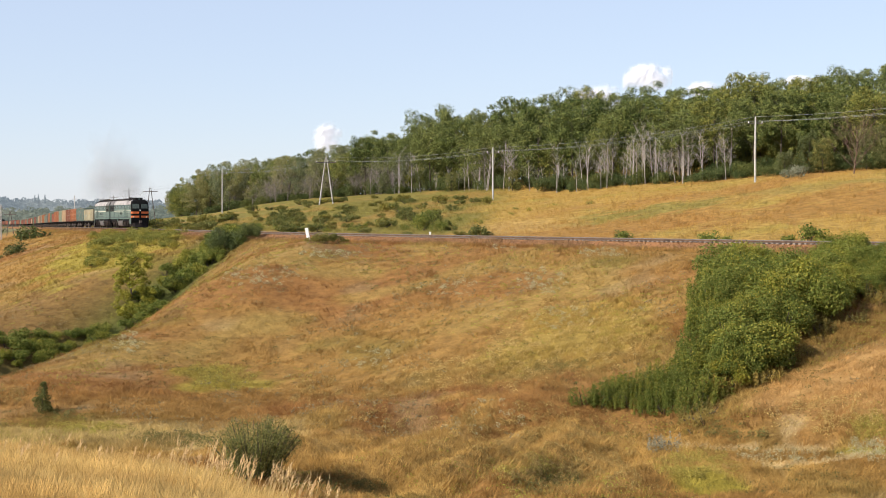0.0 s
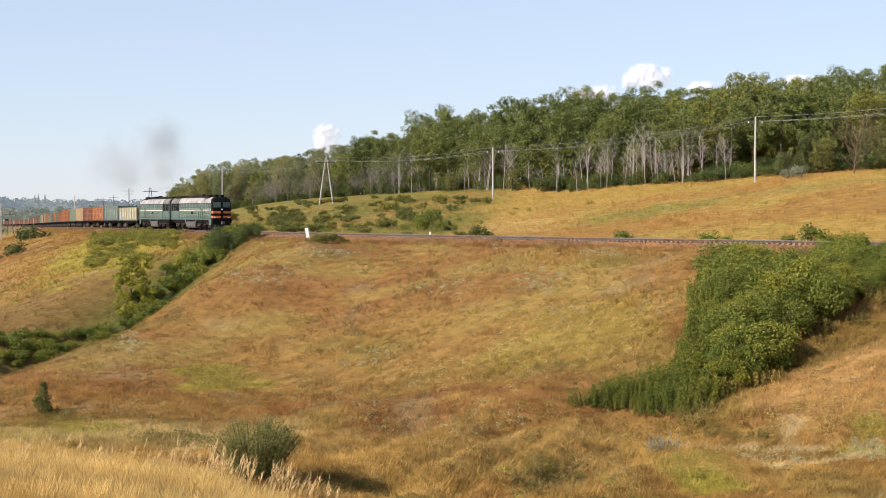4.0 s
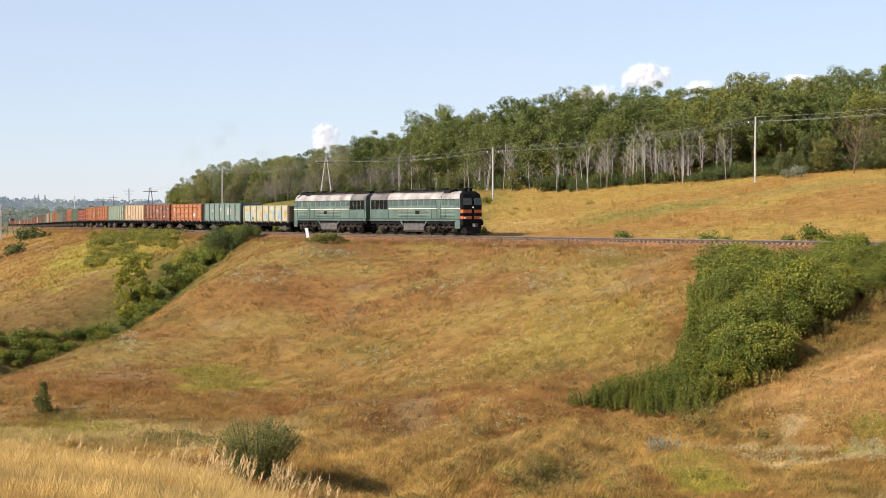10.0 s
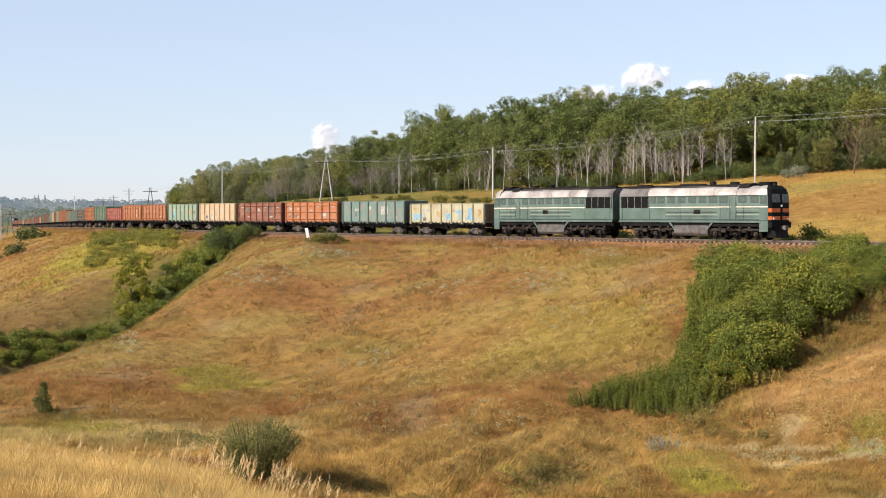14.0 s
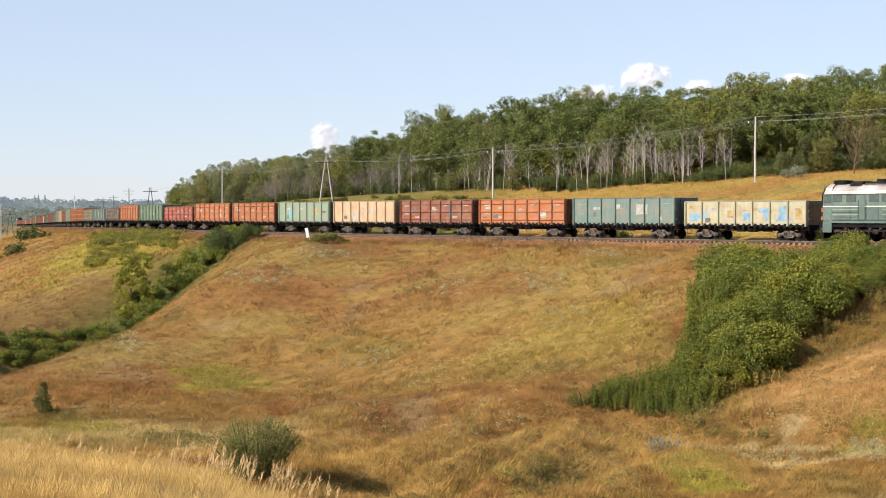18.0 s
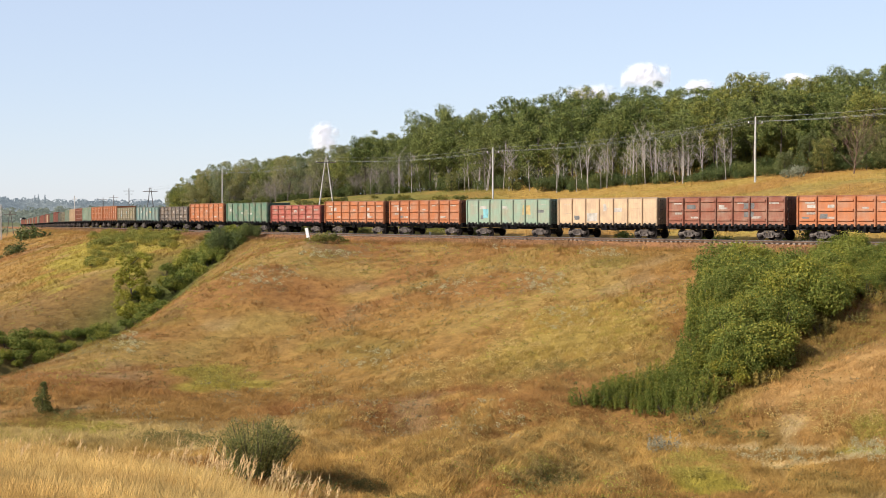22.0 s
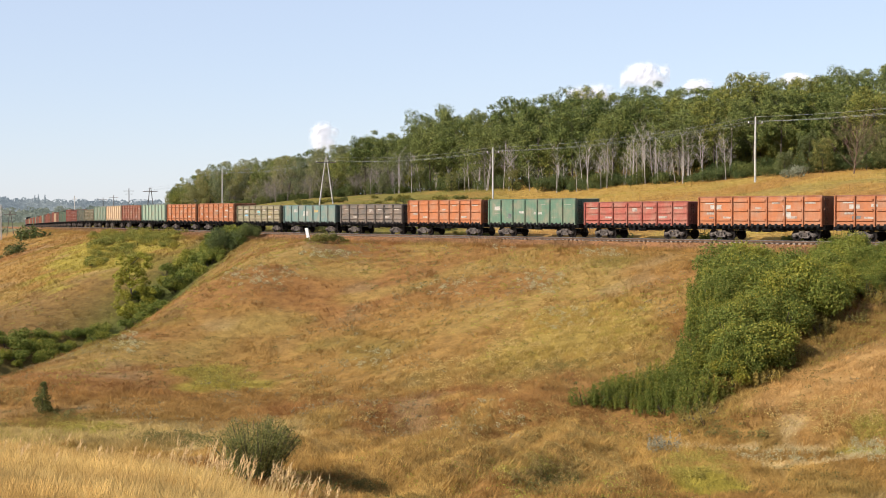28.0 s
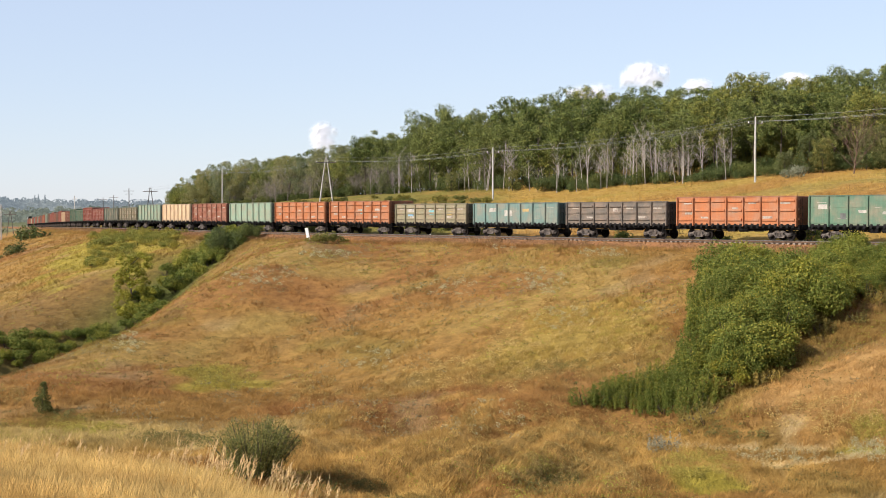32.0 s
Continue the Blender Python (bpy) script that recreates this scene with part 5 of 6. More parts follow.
def build_valley_shrubs():
    rng = np.random.RandomState(8)
    # thicket filling the ravine
    thick = shrub_protos(5, 2.1, 2.6, 2400, 0.090, SHRUB, 200, "leafy_shoot_clump", 22)
    mound = shrub_protos(5, 2.5, 3.0, 3200, 0.090, SHRUB, 220, "thicket_shrub", 0, 16)
    spots = []
    tries = 0
    while len(spots) < 440 and tries < 16000:
        tries += 1
        x, y = 8 + 36 * rng.rand(), 82 + 46 * rng.rand()
        z = float(ground_z(x, y))
        px, py = x / y + 0.014 * (float(fnoise(x, y, 4.0, 2)) - 0.5), (EYE_Z - z) / y
        # outline of the thicket by bearing and fall of the line of sight
        lo = np.interp(px, [0.085, 0.111, 0.143, 0.178, 0.189, 0.2245, 0.24, 0.256, 0.265, 0.283, 0.33], [0.126, 0.136, 0.139, 0.137, 0.127, 0.107, 0.092, 0.077, 0.071, 0.058, 0.050])
        hi = np.interp(px, [0.085, 0.1075, 0.131, 0.162, 0.173, 0.180, 0.194, 0.213, 0.24, 0.33], [0.132, 0.125, 0.1185, 0.107, 0.098, 0.054, 0.044, 0.039, 0.036, 0.031])
        if 0.085 < px < 0.33 and hi < py < lo and fnoise(x + 70, y, 2.6, 2) < 0.64:
            spots.append((x, y, (0.95 if px < 0.19 else float(np.clip(0.98 + 2.0 * (fnoise(x, y, 3.6, 2) - 0.5), 0.72, 1.40))) * (0.75 + 0.4 * rng.rand()) * float(np.interp(px, [0.15, 0.175, 0.20, 0.235, 0.27], [0.74, 0.98, 1.12, 1.08, 1.16])), rng.rand() * 360))
    weeds = shrub_protos(3, 0.9, 2.0, 800, 0.07, WEED, 215, "yellowing_weed_clump", 14)
    edge = []
    for i in range(130):
        u = 0.165 + 0.15 * rng.rand()
        fall = np.interp(u, [0.165, 0.178, 0.189, 0.2245, 0.24, 0.256, 0.265, 0.283, 0.33], [0.142, 0.141, 0.128, 0.110, 0.096, 0.081, 0.073, 0.060, 0.053]) + 0.008 * rng.normal() - 0.004
        q = np.arange(70.0, 125.0, 0.5)
        k = int(np.argmax((EYE_Z - ground_z(u * q, q)) / q < fall))
        edge.append((u * q[k], q[k], 0.6 + 0.8 * rng.rand(), rng.rand() * 360))
    plant(weeds, edge, "yellow-brown weeds along the thicket's edge", "weeds", "weeds by the thicket", set())
    # sunlit zone of the thicket: sunlight is put into LIME's lighter leaf colour
    lit = [q for q in spots if 0.19 < q[0] / q[1] < 0.285 and fnoise(q[0], q[1] + 33, 5.0, 2) > 0.50]
    rest = [q for q in spots if q not in lit]
    plant(mound, [q for q in rest if q[0] / q[1] > 0.19], "rounded green shrub in the dense thicket on the slope", "shrub", "shrubs of the thicket", set())
    plant(thick, [q for q in rest if q[0] / q[1] <= 0.19], "dense green clump of upright leafy shoots below the thicket", "shrub", "leafy shoots of the thicket", set())
    pale = shrub_protos(4, 2.5, 3.0, 3200, 0.090, LIME, 208, "light_thicket_shrub", 0, 16)
    plant(pale, lit, "light green shrub in the dense thicket on the slope", "shrub", "light shrubs of the thicket", set())
    # green shrubs along the ravine behind the spur and by the track
    ravine = shrub_protos(4, 2.0, 3.4, 1700, 0.14, SHRUB, 230, "ravine_shrub", 0, 12)
    spots = []
    for i in range(115):
        t = 0.06 + 0.94 * rng.rand() ** 1.4
        x, y = -28 - 26 * t + rng.normal() * (2.6 - 1.4 * t), 199 - 83 * t + rng.normal() * 2.5
        spots.append((x, y, float(np.interp(t, [0.06, 0.12, 0.30, 0.38, 0.72, 0.85], [0.8, 1.2, 1.2, 0.5, 0.45, 0.95])) * (0.7 + 0.5 * rng.rand()), rng.rand() * 360))
    for i in range(26):
        t = rng.rand()
        spots.append((-40 - 13 * t + rng.normal() * 0.8, 172 - 17 * t + rng.normal() * 1.5, 0.55 + 0.4 * rng.rand(), rng.rand() * 360))
    spots += [(-26.5, 187.0, 0.8, 10), (-29.0, 186.0, 1.05, 80), (-31.5, 184.0, 1.1, 150), (-33.5, 181.0, 1.1, 230), (-30.0, 189.0, 0.9, 300)]
    spots += [(*ground_spot(-0.310 + 0.007 * k, 0.088 + 0.004 * (k % 3)), 0.95 + 0.1 * (k % 4), 70.0 * k) for k in range(6)]
    plant(ravine, spots, "rounded green shrub in the grassy ravine", "shrub", "shrubs of the ravine", set())
    dome = shrub_protos(2, 4.2, 6.0, 9000, 0.13, DOME, 250, "dome_shrub", 0, 26)
    plant(dome, [(-28.2, 187.0, 1.0, 0), (-25.2, 188.5, 0.6, 60)], "dense dark green dome-shaped shrub in the ravine", "shrub", "dome shrubs of the ravine", set())
    yellow = shrub_protos(4, 1.3, 3.6, 800, 0.155, YSHRUB, 260, "yellowing_shrub")
    spots = []
    for i in range(125):
        y = 192 + 50 * rng.rand()
        x = -(0.182 + 0.06 * rng.rand()) * y
        spots.append((x, y, 0.55 + 0.5 * rng.rand(), rng.rand() * 360))
    plant(yellow, spots, "low yellow-green shrub on the bank below the track", "shrub", "yellowing shrubs on the bank", set())
    field = shrub_protos(2, 2.4, 4.2, 360, 0.3, OLIVE, 280, "field_bush")
    plant(field, [(-79.0, 282.0, 1.5, 0), (-82.0, 284.0, 1.3, 40), (-75.0, 250.0, 1.0, 80), (-72.0, 246.0, 0.9, 10), (-78.0, 252.0, 0.8, 30)], "dull green bush on the far grassy slope", "bush", "bushes on the far slope", set())
    tree = tree_protos(1, 7.0, 5.0, 9000, 0.15, LIME, 300, "young_tree", 0.1, -0.12)
    plant(tree, [(-37.4, 175.5, 1.35, 20)], "young leafy tree standing in the ravine", "tree", "", set())
    # a slim bush that narrows upwards, and a broad willow
    slim = new("slim_bush")
    f = rng.rand(46) ** 0.8
    a, out = rng.rand(46) * 6.283, (0.62 * (1 - f) ** 0.7 + 0.06) * np.sqrt(rng.rand(46))
    part("woody_base", Shape().tube((0, 0, -0.2), (0.1, 0, 2.0), 0.05, 0.015, 5), BARK, slim)
    part("foliage", quads("foliage", leaf_cloud(rng, np.stack([np.cos(a) * out + 0.12 * f, np.sin(a) * out, 0.25 + 2.2 * f], 1), 0.12 + 0.2 * (1 - f), 5200, 0.075, 0.9), OLIVE), None, slim)
    plant([slim], [(*ground_spot(-0.2777, 0.138), 1.0, 0)], "slim grey-green bush on the valley floor", "bush", "", set())
    willow = new("willow_bush")
    st, pts, rad = Shape(), [], []
    for k in range(70):
        a, out, tall = rng.rand() * 6.283, 2.0 * math.sqrt(rng.rand()), 3.0 + 0.5 * rng.rand()
        tip = Vector((math.cos(a) * out * 1.15, math.sin(a) * out * 1.15, tall * math.sqrt(max(0.1, 1 - (out / 2.5) ** 2))))
        st.tube((tip.x * 0.15, tip.y * 0.15, -0.2), tip, 0.03, 0.008, 4)
        for q in (0.35, 0.5, 0.63, 0.74, 0.84, 0.92, 0.98):
            pts.append(tip * q)
            rad.append(0.55 * (1.05 - q) + 0.16)
    part("woody_base", st, BARK, willow)
    part("foliage", quads("foliage", leaf_cloud(rng, np.array(pts), np.array(rad), 32000, 0.066, 0.9), WILLOW), None, willow)
    plant([willow], [(-0.1300 * 74.0, 74.0, 1.12, 0)], "broad grey-green willow bush in the valley", "bush", "", set())


build_valley_shrubs()


def build_trackside():
    rng = np.random.RandomState(44)
    bush = shrub_protos(3, 1.4, 1.8, 420, 0.16, SHRUB, 500, "trackside_bush")
    rows = []
    for bearing, s0, d, k in ((0.107, -33, -5.2, 1.25), (0.187, -22, -4.8, 1.0), (0.195, -21, -4.6, 1.15), (0.21, -19.5, -4.6, 0.9), (0.265, -11, -5.5, 1.5), (0.275, -9, -5.0, 1.3), (0.258, -13, -5.2, 0.9)):
        x, y = track_at(s0, d)
        rows.append((float(x), float(y), k, rng.rand() * 360))
    plant(bush, rows, "small green bush beside the track", "bush", "trackside bushes", set())
    big = shrub_protos(3, 1.9, 3.4, 1100, 0.16, SHRUB, 520, "bank_bush")
    rows = [(-5.0, 184.0, 0.5, 0), (-2.6, 180.0, 1.0, 50), (-0.4, 176.0, 0.8, 120), (-2.0, 190.0, 1.1, 200), (-10.5, 194.0, 0.45, 270)]
    for k in range(15):
        x, y = track_at(-84.0 - 3.6 * k, -6.5 - 2.0 * rng.rand())
        rows.append((float(x), float(y), 0.28 + 0.27 * rng.rand(), 360 * rng.rand()))
    plant(big, rows, "broad dark green bush on the bank beyond the track", "bush", "bank bushes", set())
    near = shrub_protos(2, 1.8, 3.4, 1300, 0.14, SCRUB, 530, "verge_bush", 0, 12)
    rows = [(*ground_spot(u, 0.0195, 120.0, 260.0), k, 90.0 * i) for i, (u, k) in enumerate(((-0.090, 0.62), (-0.082, 0.85), (-0.074, 0.70), (-0.068, 0.45)))]
    plant(near, rows, "low yellow-green bush on the near shoulder of the track", "bush", "bushes on the track's shoulder", set())
    tuft = shrub_protos(3, 1.3, 2.6, 420, 0.16, YSHRUB, 545, "scrub_bush")
    rows = []
    for k in range(22):
        x, y = track_at(-72.0 - 95.0 * rng.rand(), -9.0 - 36.0 * rng.rand())
        rows.append((float(x), float(y), 0.25 + 0.3 * rng.rand(), 360 * rng.rand()))
    plant(tuft, rows, "low olive scrub bush on the grassy hillside", "bush", "scrub on the hillside", set())
    dry = new("bare_shrub")
    part("trunk", limb_shape(np.random.RandomState(3), 5.6, 0.10, 3.4, 9, 0.10, 22), worn("brown_twigs", (0.16, 0.10, 0.075), (0.09, 0.06, 0.045), 0.9), dry)
    y = 186.0
    dry.matrix_basis = Matrix.Translation((0.283 * y, y, float(ground_z(0.283 * y, y))))
    tagged(dry, "bare reddish-brown shrub at the wood's edge", "shrub")
    grey = shrub_protos(2, 2.4, 3.6, 500, 0.22, leaf_mat("grey_leaves", (0.15, 0.155, 0.10), (0.23, 0.23, 0.155), (0.31, 0.30, 0.21)), 540, "grey_shrub")
    plant(grey, [(0.245 * 194, 194.0, 1.0, 0), (0.237 * 196, 196.0, 0.7, 90)], "dusty grey shrub at the wood's edge", "shrub", "grey shrubs", set())
    dead = shrub_protos(1, 1.0, 1.9, 1600, 0.06, leaf_mat("grey_dry_stalks", (0.20, 0.185, 0.13), (0.30, 0.275, 0.19), (0.38, 0.345, 0.25)), 560, "dry_bush", 16)
    plant(dead, [(*ground_spot(0.1555, 0.162), 1.25, 0)], "dry grey brushy weed on the valley floor", "weeds", "", set())


build_trackside()


# ---- grass ----
def grass_mesh(name, x, y, h, w, blades, seed, lean=0.35, lodge=2.5, fine=0.10, floor=None, stray=0.7):
    """Tufts of tapering blades at the points (x, y)."""
    rng = np.random.RandomState(seed)
    n = len(x)
    z = ground_z(x, y) if floor is None else np.maximum(ground_z(x, y), floor)
    tone = meadow_tone(x, y)
    X, Y, Z = np.repeat(x, blades), np.repeat(y, blades), np.repeat(z, blades)
    H = np.repeat(h, blades) * (0.6 + 0.7 * rng.rand(n * blades))
    a = rng.rand(n * blades) * 6.283
    r = np.repeat(w, blades) * rng.rand(n * blades)
    bx, by = X + np.cos(a) * r, Y + np.sin(a) * r
    ln = lean * H * (0.3 + rng.rand(n * blades))
    b = np.repeat(fnoise(x, y, lodge, 2) * 14.0, blades) + rng.normal(size=n * blades) * stray
    tx, ty = bx + np.cos(b) * ln, by + np.sin(b) * ln
    wd = np.repeat(w, blades) * fine
    q = np.empty((n * blades, 4, 3), np.float32)
    c = rng.rand(n * blades) * 3.14
    ox, oy = np.cos(c) * wd, np.sin(c) * wd
    q[:, 0] = np.stack([bx - ox, by - oy, Z - 0.06], 1)
    q[:, 1] = np.stack([bx + ox, by + oy, Z - 0.06], 1)
    q[:, 2] = np.stack([tx + ox * 0.25, ty + oy * 0.25, Z + H], 1)
    q[:, 3] = np.stack([tx - ox * 0.25, ty - oy * 0.25, Z + H * 0.97], 1)
    mottle = (0.62 + 0.76 * fnoise(x, y, 1.1, 2)) * (0.80 + 0.40 * fnoise(x + 5, y, 0.45, 1))
    t = np.repeat(tone * (mottle * (0.80 + 0.40 * rng.rand(n)))[:, None], blades, 0) * (0.9 + 0.2 * rng.rand(n * blades))[:, None]
    return quads(name, q, BLADE, t)


def build_grass():
    rng = np.random.RandomState(12)
    # slope and valley: seen-area weighting, nearer ground gets more tufts
    y = 60 + 150 * rng.rand(120000) ** 1.4
    x = (-0.34 + 0.70 * rng.rand(120000)) * y
    s, d = rail_coords(x, y)
    keep = d > 4.2
    x, y = x[keep], y[keep]
    clump = fnoise(x + 40, y, 1.3, 2)
    keep = clump > 0.36
    x, y, clump = x[keep], y[keep], clump[keep]
    h = 0.06 + 0.75 * np.clip(clump - 0.36, 0, 1) * (0.4 + fnoise(x, y, 6.0, 2))
    tagged(new("meadow_grass", grass_mesh("meadow_grass", x, y, h, np.full(len(x), 0.22), 5, 1, 0.9, 2.2, 0.075)), "dry brown and straw-coloured meadow grass on the slope", "grass", kind="stuff")
    # fine seed-headed grass over the foot of the slope
    y = 62 + 46 * rng.rand(60000) ** 1.2
    x = (-0.33 + 0.68 * rng.rand(60000)) * y
    keep = fnoise(x - 15, y, 1.8, 3) > 0.40
    x, y = x[keep], y[keep]
    tagged(new("fine_meadow_grass", grass_mesh("fine_meadow_grass", x, y, 0.10 + 0.36 * rng.rand(len(x)) ** 1.5 * (0.3 + 1.2 * fnoise(x, y, 5.0, 2)), np.full(len(x), 0.30), 5, 14, 1.0, 2.6, 0.045, None, 1.2)), "fine reddish-straw grass at the foot of the slope", "grass", kind="stuff")
    y = 190 + 170 * rng.rand(22000)
    x = (-0.33 + 0.2 * rng.rand(22000)) * y
    s, d = rail_coords(x, y)
    keep = d > 4.2
    x, y = x[keep], y[keep]
    tagged(new("far_meadow_grass", grass_mesh("far_meadow_grass", x, y, np.full(len(x), 0.2), np.full(len(x), 0.4), 4, 6, 0.8)), "dry grass on the far slope below the track", "grass", kind="stuff")
    y = 120 + 150 * rng.rand(46000)
    x = (-0.2 + 0.54 * rng.rand(46000)) * y
    s, d = rail_coords(x, y)
    keep = (d < -4.5)
    x, y = x[keep], y[keep]
    clump = fnoise(x + 40, y, 1.6, 2)
    x, y, clump = x[clump > 0.34], y[clump > 0.34], clump[clump > 0.34]
    tagged(new("hill_grass", grass_mesh("hill_grass", x, y, 0.1 + 0.8 * (clump - 0.34), np.full(len(x), 0.26), 5, 2, 0.7, 3.0, 0.055)), "tall golden grass on the hill beyond the track", "grass", kind="stuff")
    q, o = 10 - 380 * rng.rand(16000) ** 1.5, 1.75 + 3.4 * rng.rand(16000)
    x, y = track_at(q, o)
    keep = fnoise(x, y, 5.0, 3) + 0.16 * (o - 3.0) + 0.05 * rng.rand(len(q)) > 0.36
    bed = track_z(q) + np.interp(o, [1.7, 2.7, 2.8], [-0.32, -0.82, -5.0])
    x, y, bed = x[keep], y[keep], bed[keep]
    tagged(new("verge_grass", grass_mesh("verge_grass", x, y, 0.12 + 0.3 * rng.rand(len(x)), np.full(len(x), 0.22), 5, 9, 0.6, 2.5, 0.09, bed)), "ragged dry grass along the edge of the ballast", "grass", kind="stuff")
    # loose stones on the near shoulder of the ballast
    n = 16000
    q, o = 20 - 190 * rng.rand(n), 1.3 + 1.7 * rng.rand(n)
    x, y = track_at(q, o)
    p = np.stack([x, y, track_z(q) + np.interp(o, [1.7, 2.7, 3.0], [-0.30, -0.80, -0.86])], 1)
    a, b = rng.normal(size=(n, 3)), rng.normal(size=(n, 3))
    w = (0.035 + 0.06 * rng.rand(n))[:, None]
    a, b = a / np.linalg.norm(a, axis=1)[:, None] * w, b / np.linalg.norm(b, axis=1)[:, None] * w
    tone = np.array([0.26, 0.145, 0.075]) * (0.45 + 1.1 * rng.rand(n))[:, None]
    tagged(new("ballast_stones", quads("ballast_stones", np.stack([p - a, p - b, p + a, p + b], 1), BLADE, tone)), "loose reddish-brown ballast stones along the track", "stones", kind="stuff")
    y = 13 + 26 * rng.rand(76000)
    x = (-0.33 + 0.33 * rng.rand(76000)) * y
    tagged(new("foreground_grass", grass_mesh("foreground_grass", x, y, 0.05 + 0.22 * rng.rand(len(x)) ** 2 * (0.3 + 1.4 * fnoise(x, y, 2.5, 2)), np.full(len(x), 0.06), 6, 3, 0.5, 0.9, 0.028, None, 1.1)), "pale ripe grass on the near hillside", "grass", kind="stuff")
    # tall feathery stalks along the brow
    n = 130
    y = 25 + 8 * rng.rand(n)
    u = np.where(rng.rand(n) < 0.7, -0.19 + 0.11 * rng.rand(n), -0.31 + 0.2 * rng.rand(n))
    x, z = u * y, ground_z(u * y, y)
    h = np.where(u > -0.19, 0.5 + 0.4 * rng.rand(n), 0.35 + 0.3 * rng.rand(n))
    q, tone = [], []
    for k in range(n):
        lean = np.array([0.28 + 0.12 * rng.normal(), 0.12 * rng.normal(), 1.0]) * h[k]
        base = np.array([x[k], y[k], z[k] - 0.05])
        side = np.array([0.005, 0, 0])
        q.append([base - side, base + side, base + lean + side * 0.6, base + lean - side * 0.6])
        tone.append((0.50, 0.36, 0.16))
        for j in range(16):
            f = 0.68 + 0.36 * j / 15
            c = base + lean * f + rng.normal(size=3) * 0.008
            d = lean / h[k] * 0.05 + rng.normal(size=3) * 0.022
            o = np.cross(d, rng.normal(size=3))
            o = o / np.linalg.norm(o) * 0.013 * (1.2 - abs(2 * (j / 15) - 0.8))
            q.append([c - o, c + o, c + d + o * 0.3, c + d - o * 0.3])
            tone.append((0.66, 0.47, 0.24))
    tagged(new("feather_grass", quads("feather_grass", np.array(q), BLADE, np.array(tone))), "tall pale feathery grass stalks on the brow of the near slope", "grass", kind="stuff")


def build_herbs():
    """Small weeds among the grass: grey wormwood, pale flower heads, green and yellow herbs."""
    rng = np.random.RandomState(31)
    for name, label, n, size, height, colour, scale, low in (
            ("wormwood", "grey-green wormwood and pale dry flower heads in the grass", 1600, 0.12, 0.28, (0.25, 0.215, 0.120), 7.0, 0.675),
            ("green_weeds", "small dark green weeds among the dry grass", 1800, 0.09, 0.2, (0.095, 0.105, 0.034), 9.0, 0.60),
            ("yellow_herbs", "low yellow-green herbs in the dry grass", 4200, 0.09, 0.18, (0.30, 0.30, 0.05), 11.0, 0.58)):
        y = 62 + 120 * rng.rand(n * 5) ** 1.3
        x = (-0.33 + 0.68 * rng.rand(n * 5)) * y
        s, d = rail_coords(x, y)
        keep = (d > 4.5) & ((y > 88) | (name != "wormwood")) & (fnoise(x + 10 * scale, y, scale, 3) + 0.12 * rng.rand(n * 5) > low)
        x, y = x[keep][:n], y[keep][:n]
        k = 12
        m = len(x) * k
        c = np.stack([np.repeat(x, k), np.repeat(y, k), np.repeat(ground_z(x, y), k)], 1)
        p = c + rng.normal(size=(m, 3)) * np.array([0.2, 0.2, 0.0]) + np.array([0, 0, 1]) * (height * rng.rand(m))[:, None]
        a = rng.normal(size=(m, 3))
        a /= np.linalg.norm(a, axis=1)[:, None]
        b = np.cross(a, rng.normal(size=(m, 3)))
        b /= np.linalg.norm(b, axis=1)[:, None]
        w = size * (0.5 + rng.rand(m))[:, None]
        tone = np.tile(np.array(colour), (m, 1)) * (0.75 + 0.5 * rng.rand(m))[:, None]
        me = quads(name, np.stack([p - a * w * 0.5, p + b * w * 0.3, p + a * w * 0.5, p - b * w * 0.3], 1), BLADE, tone)
        tagged(new(name, me), label, "weeds", kind="stuff")


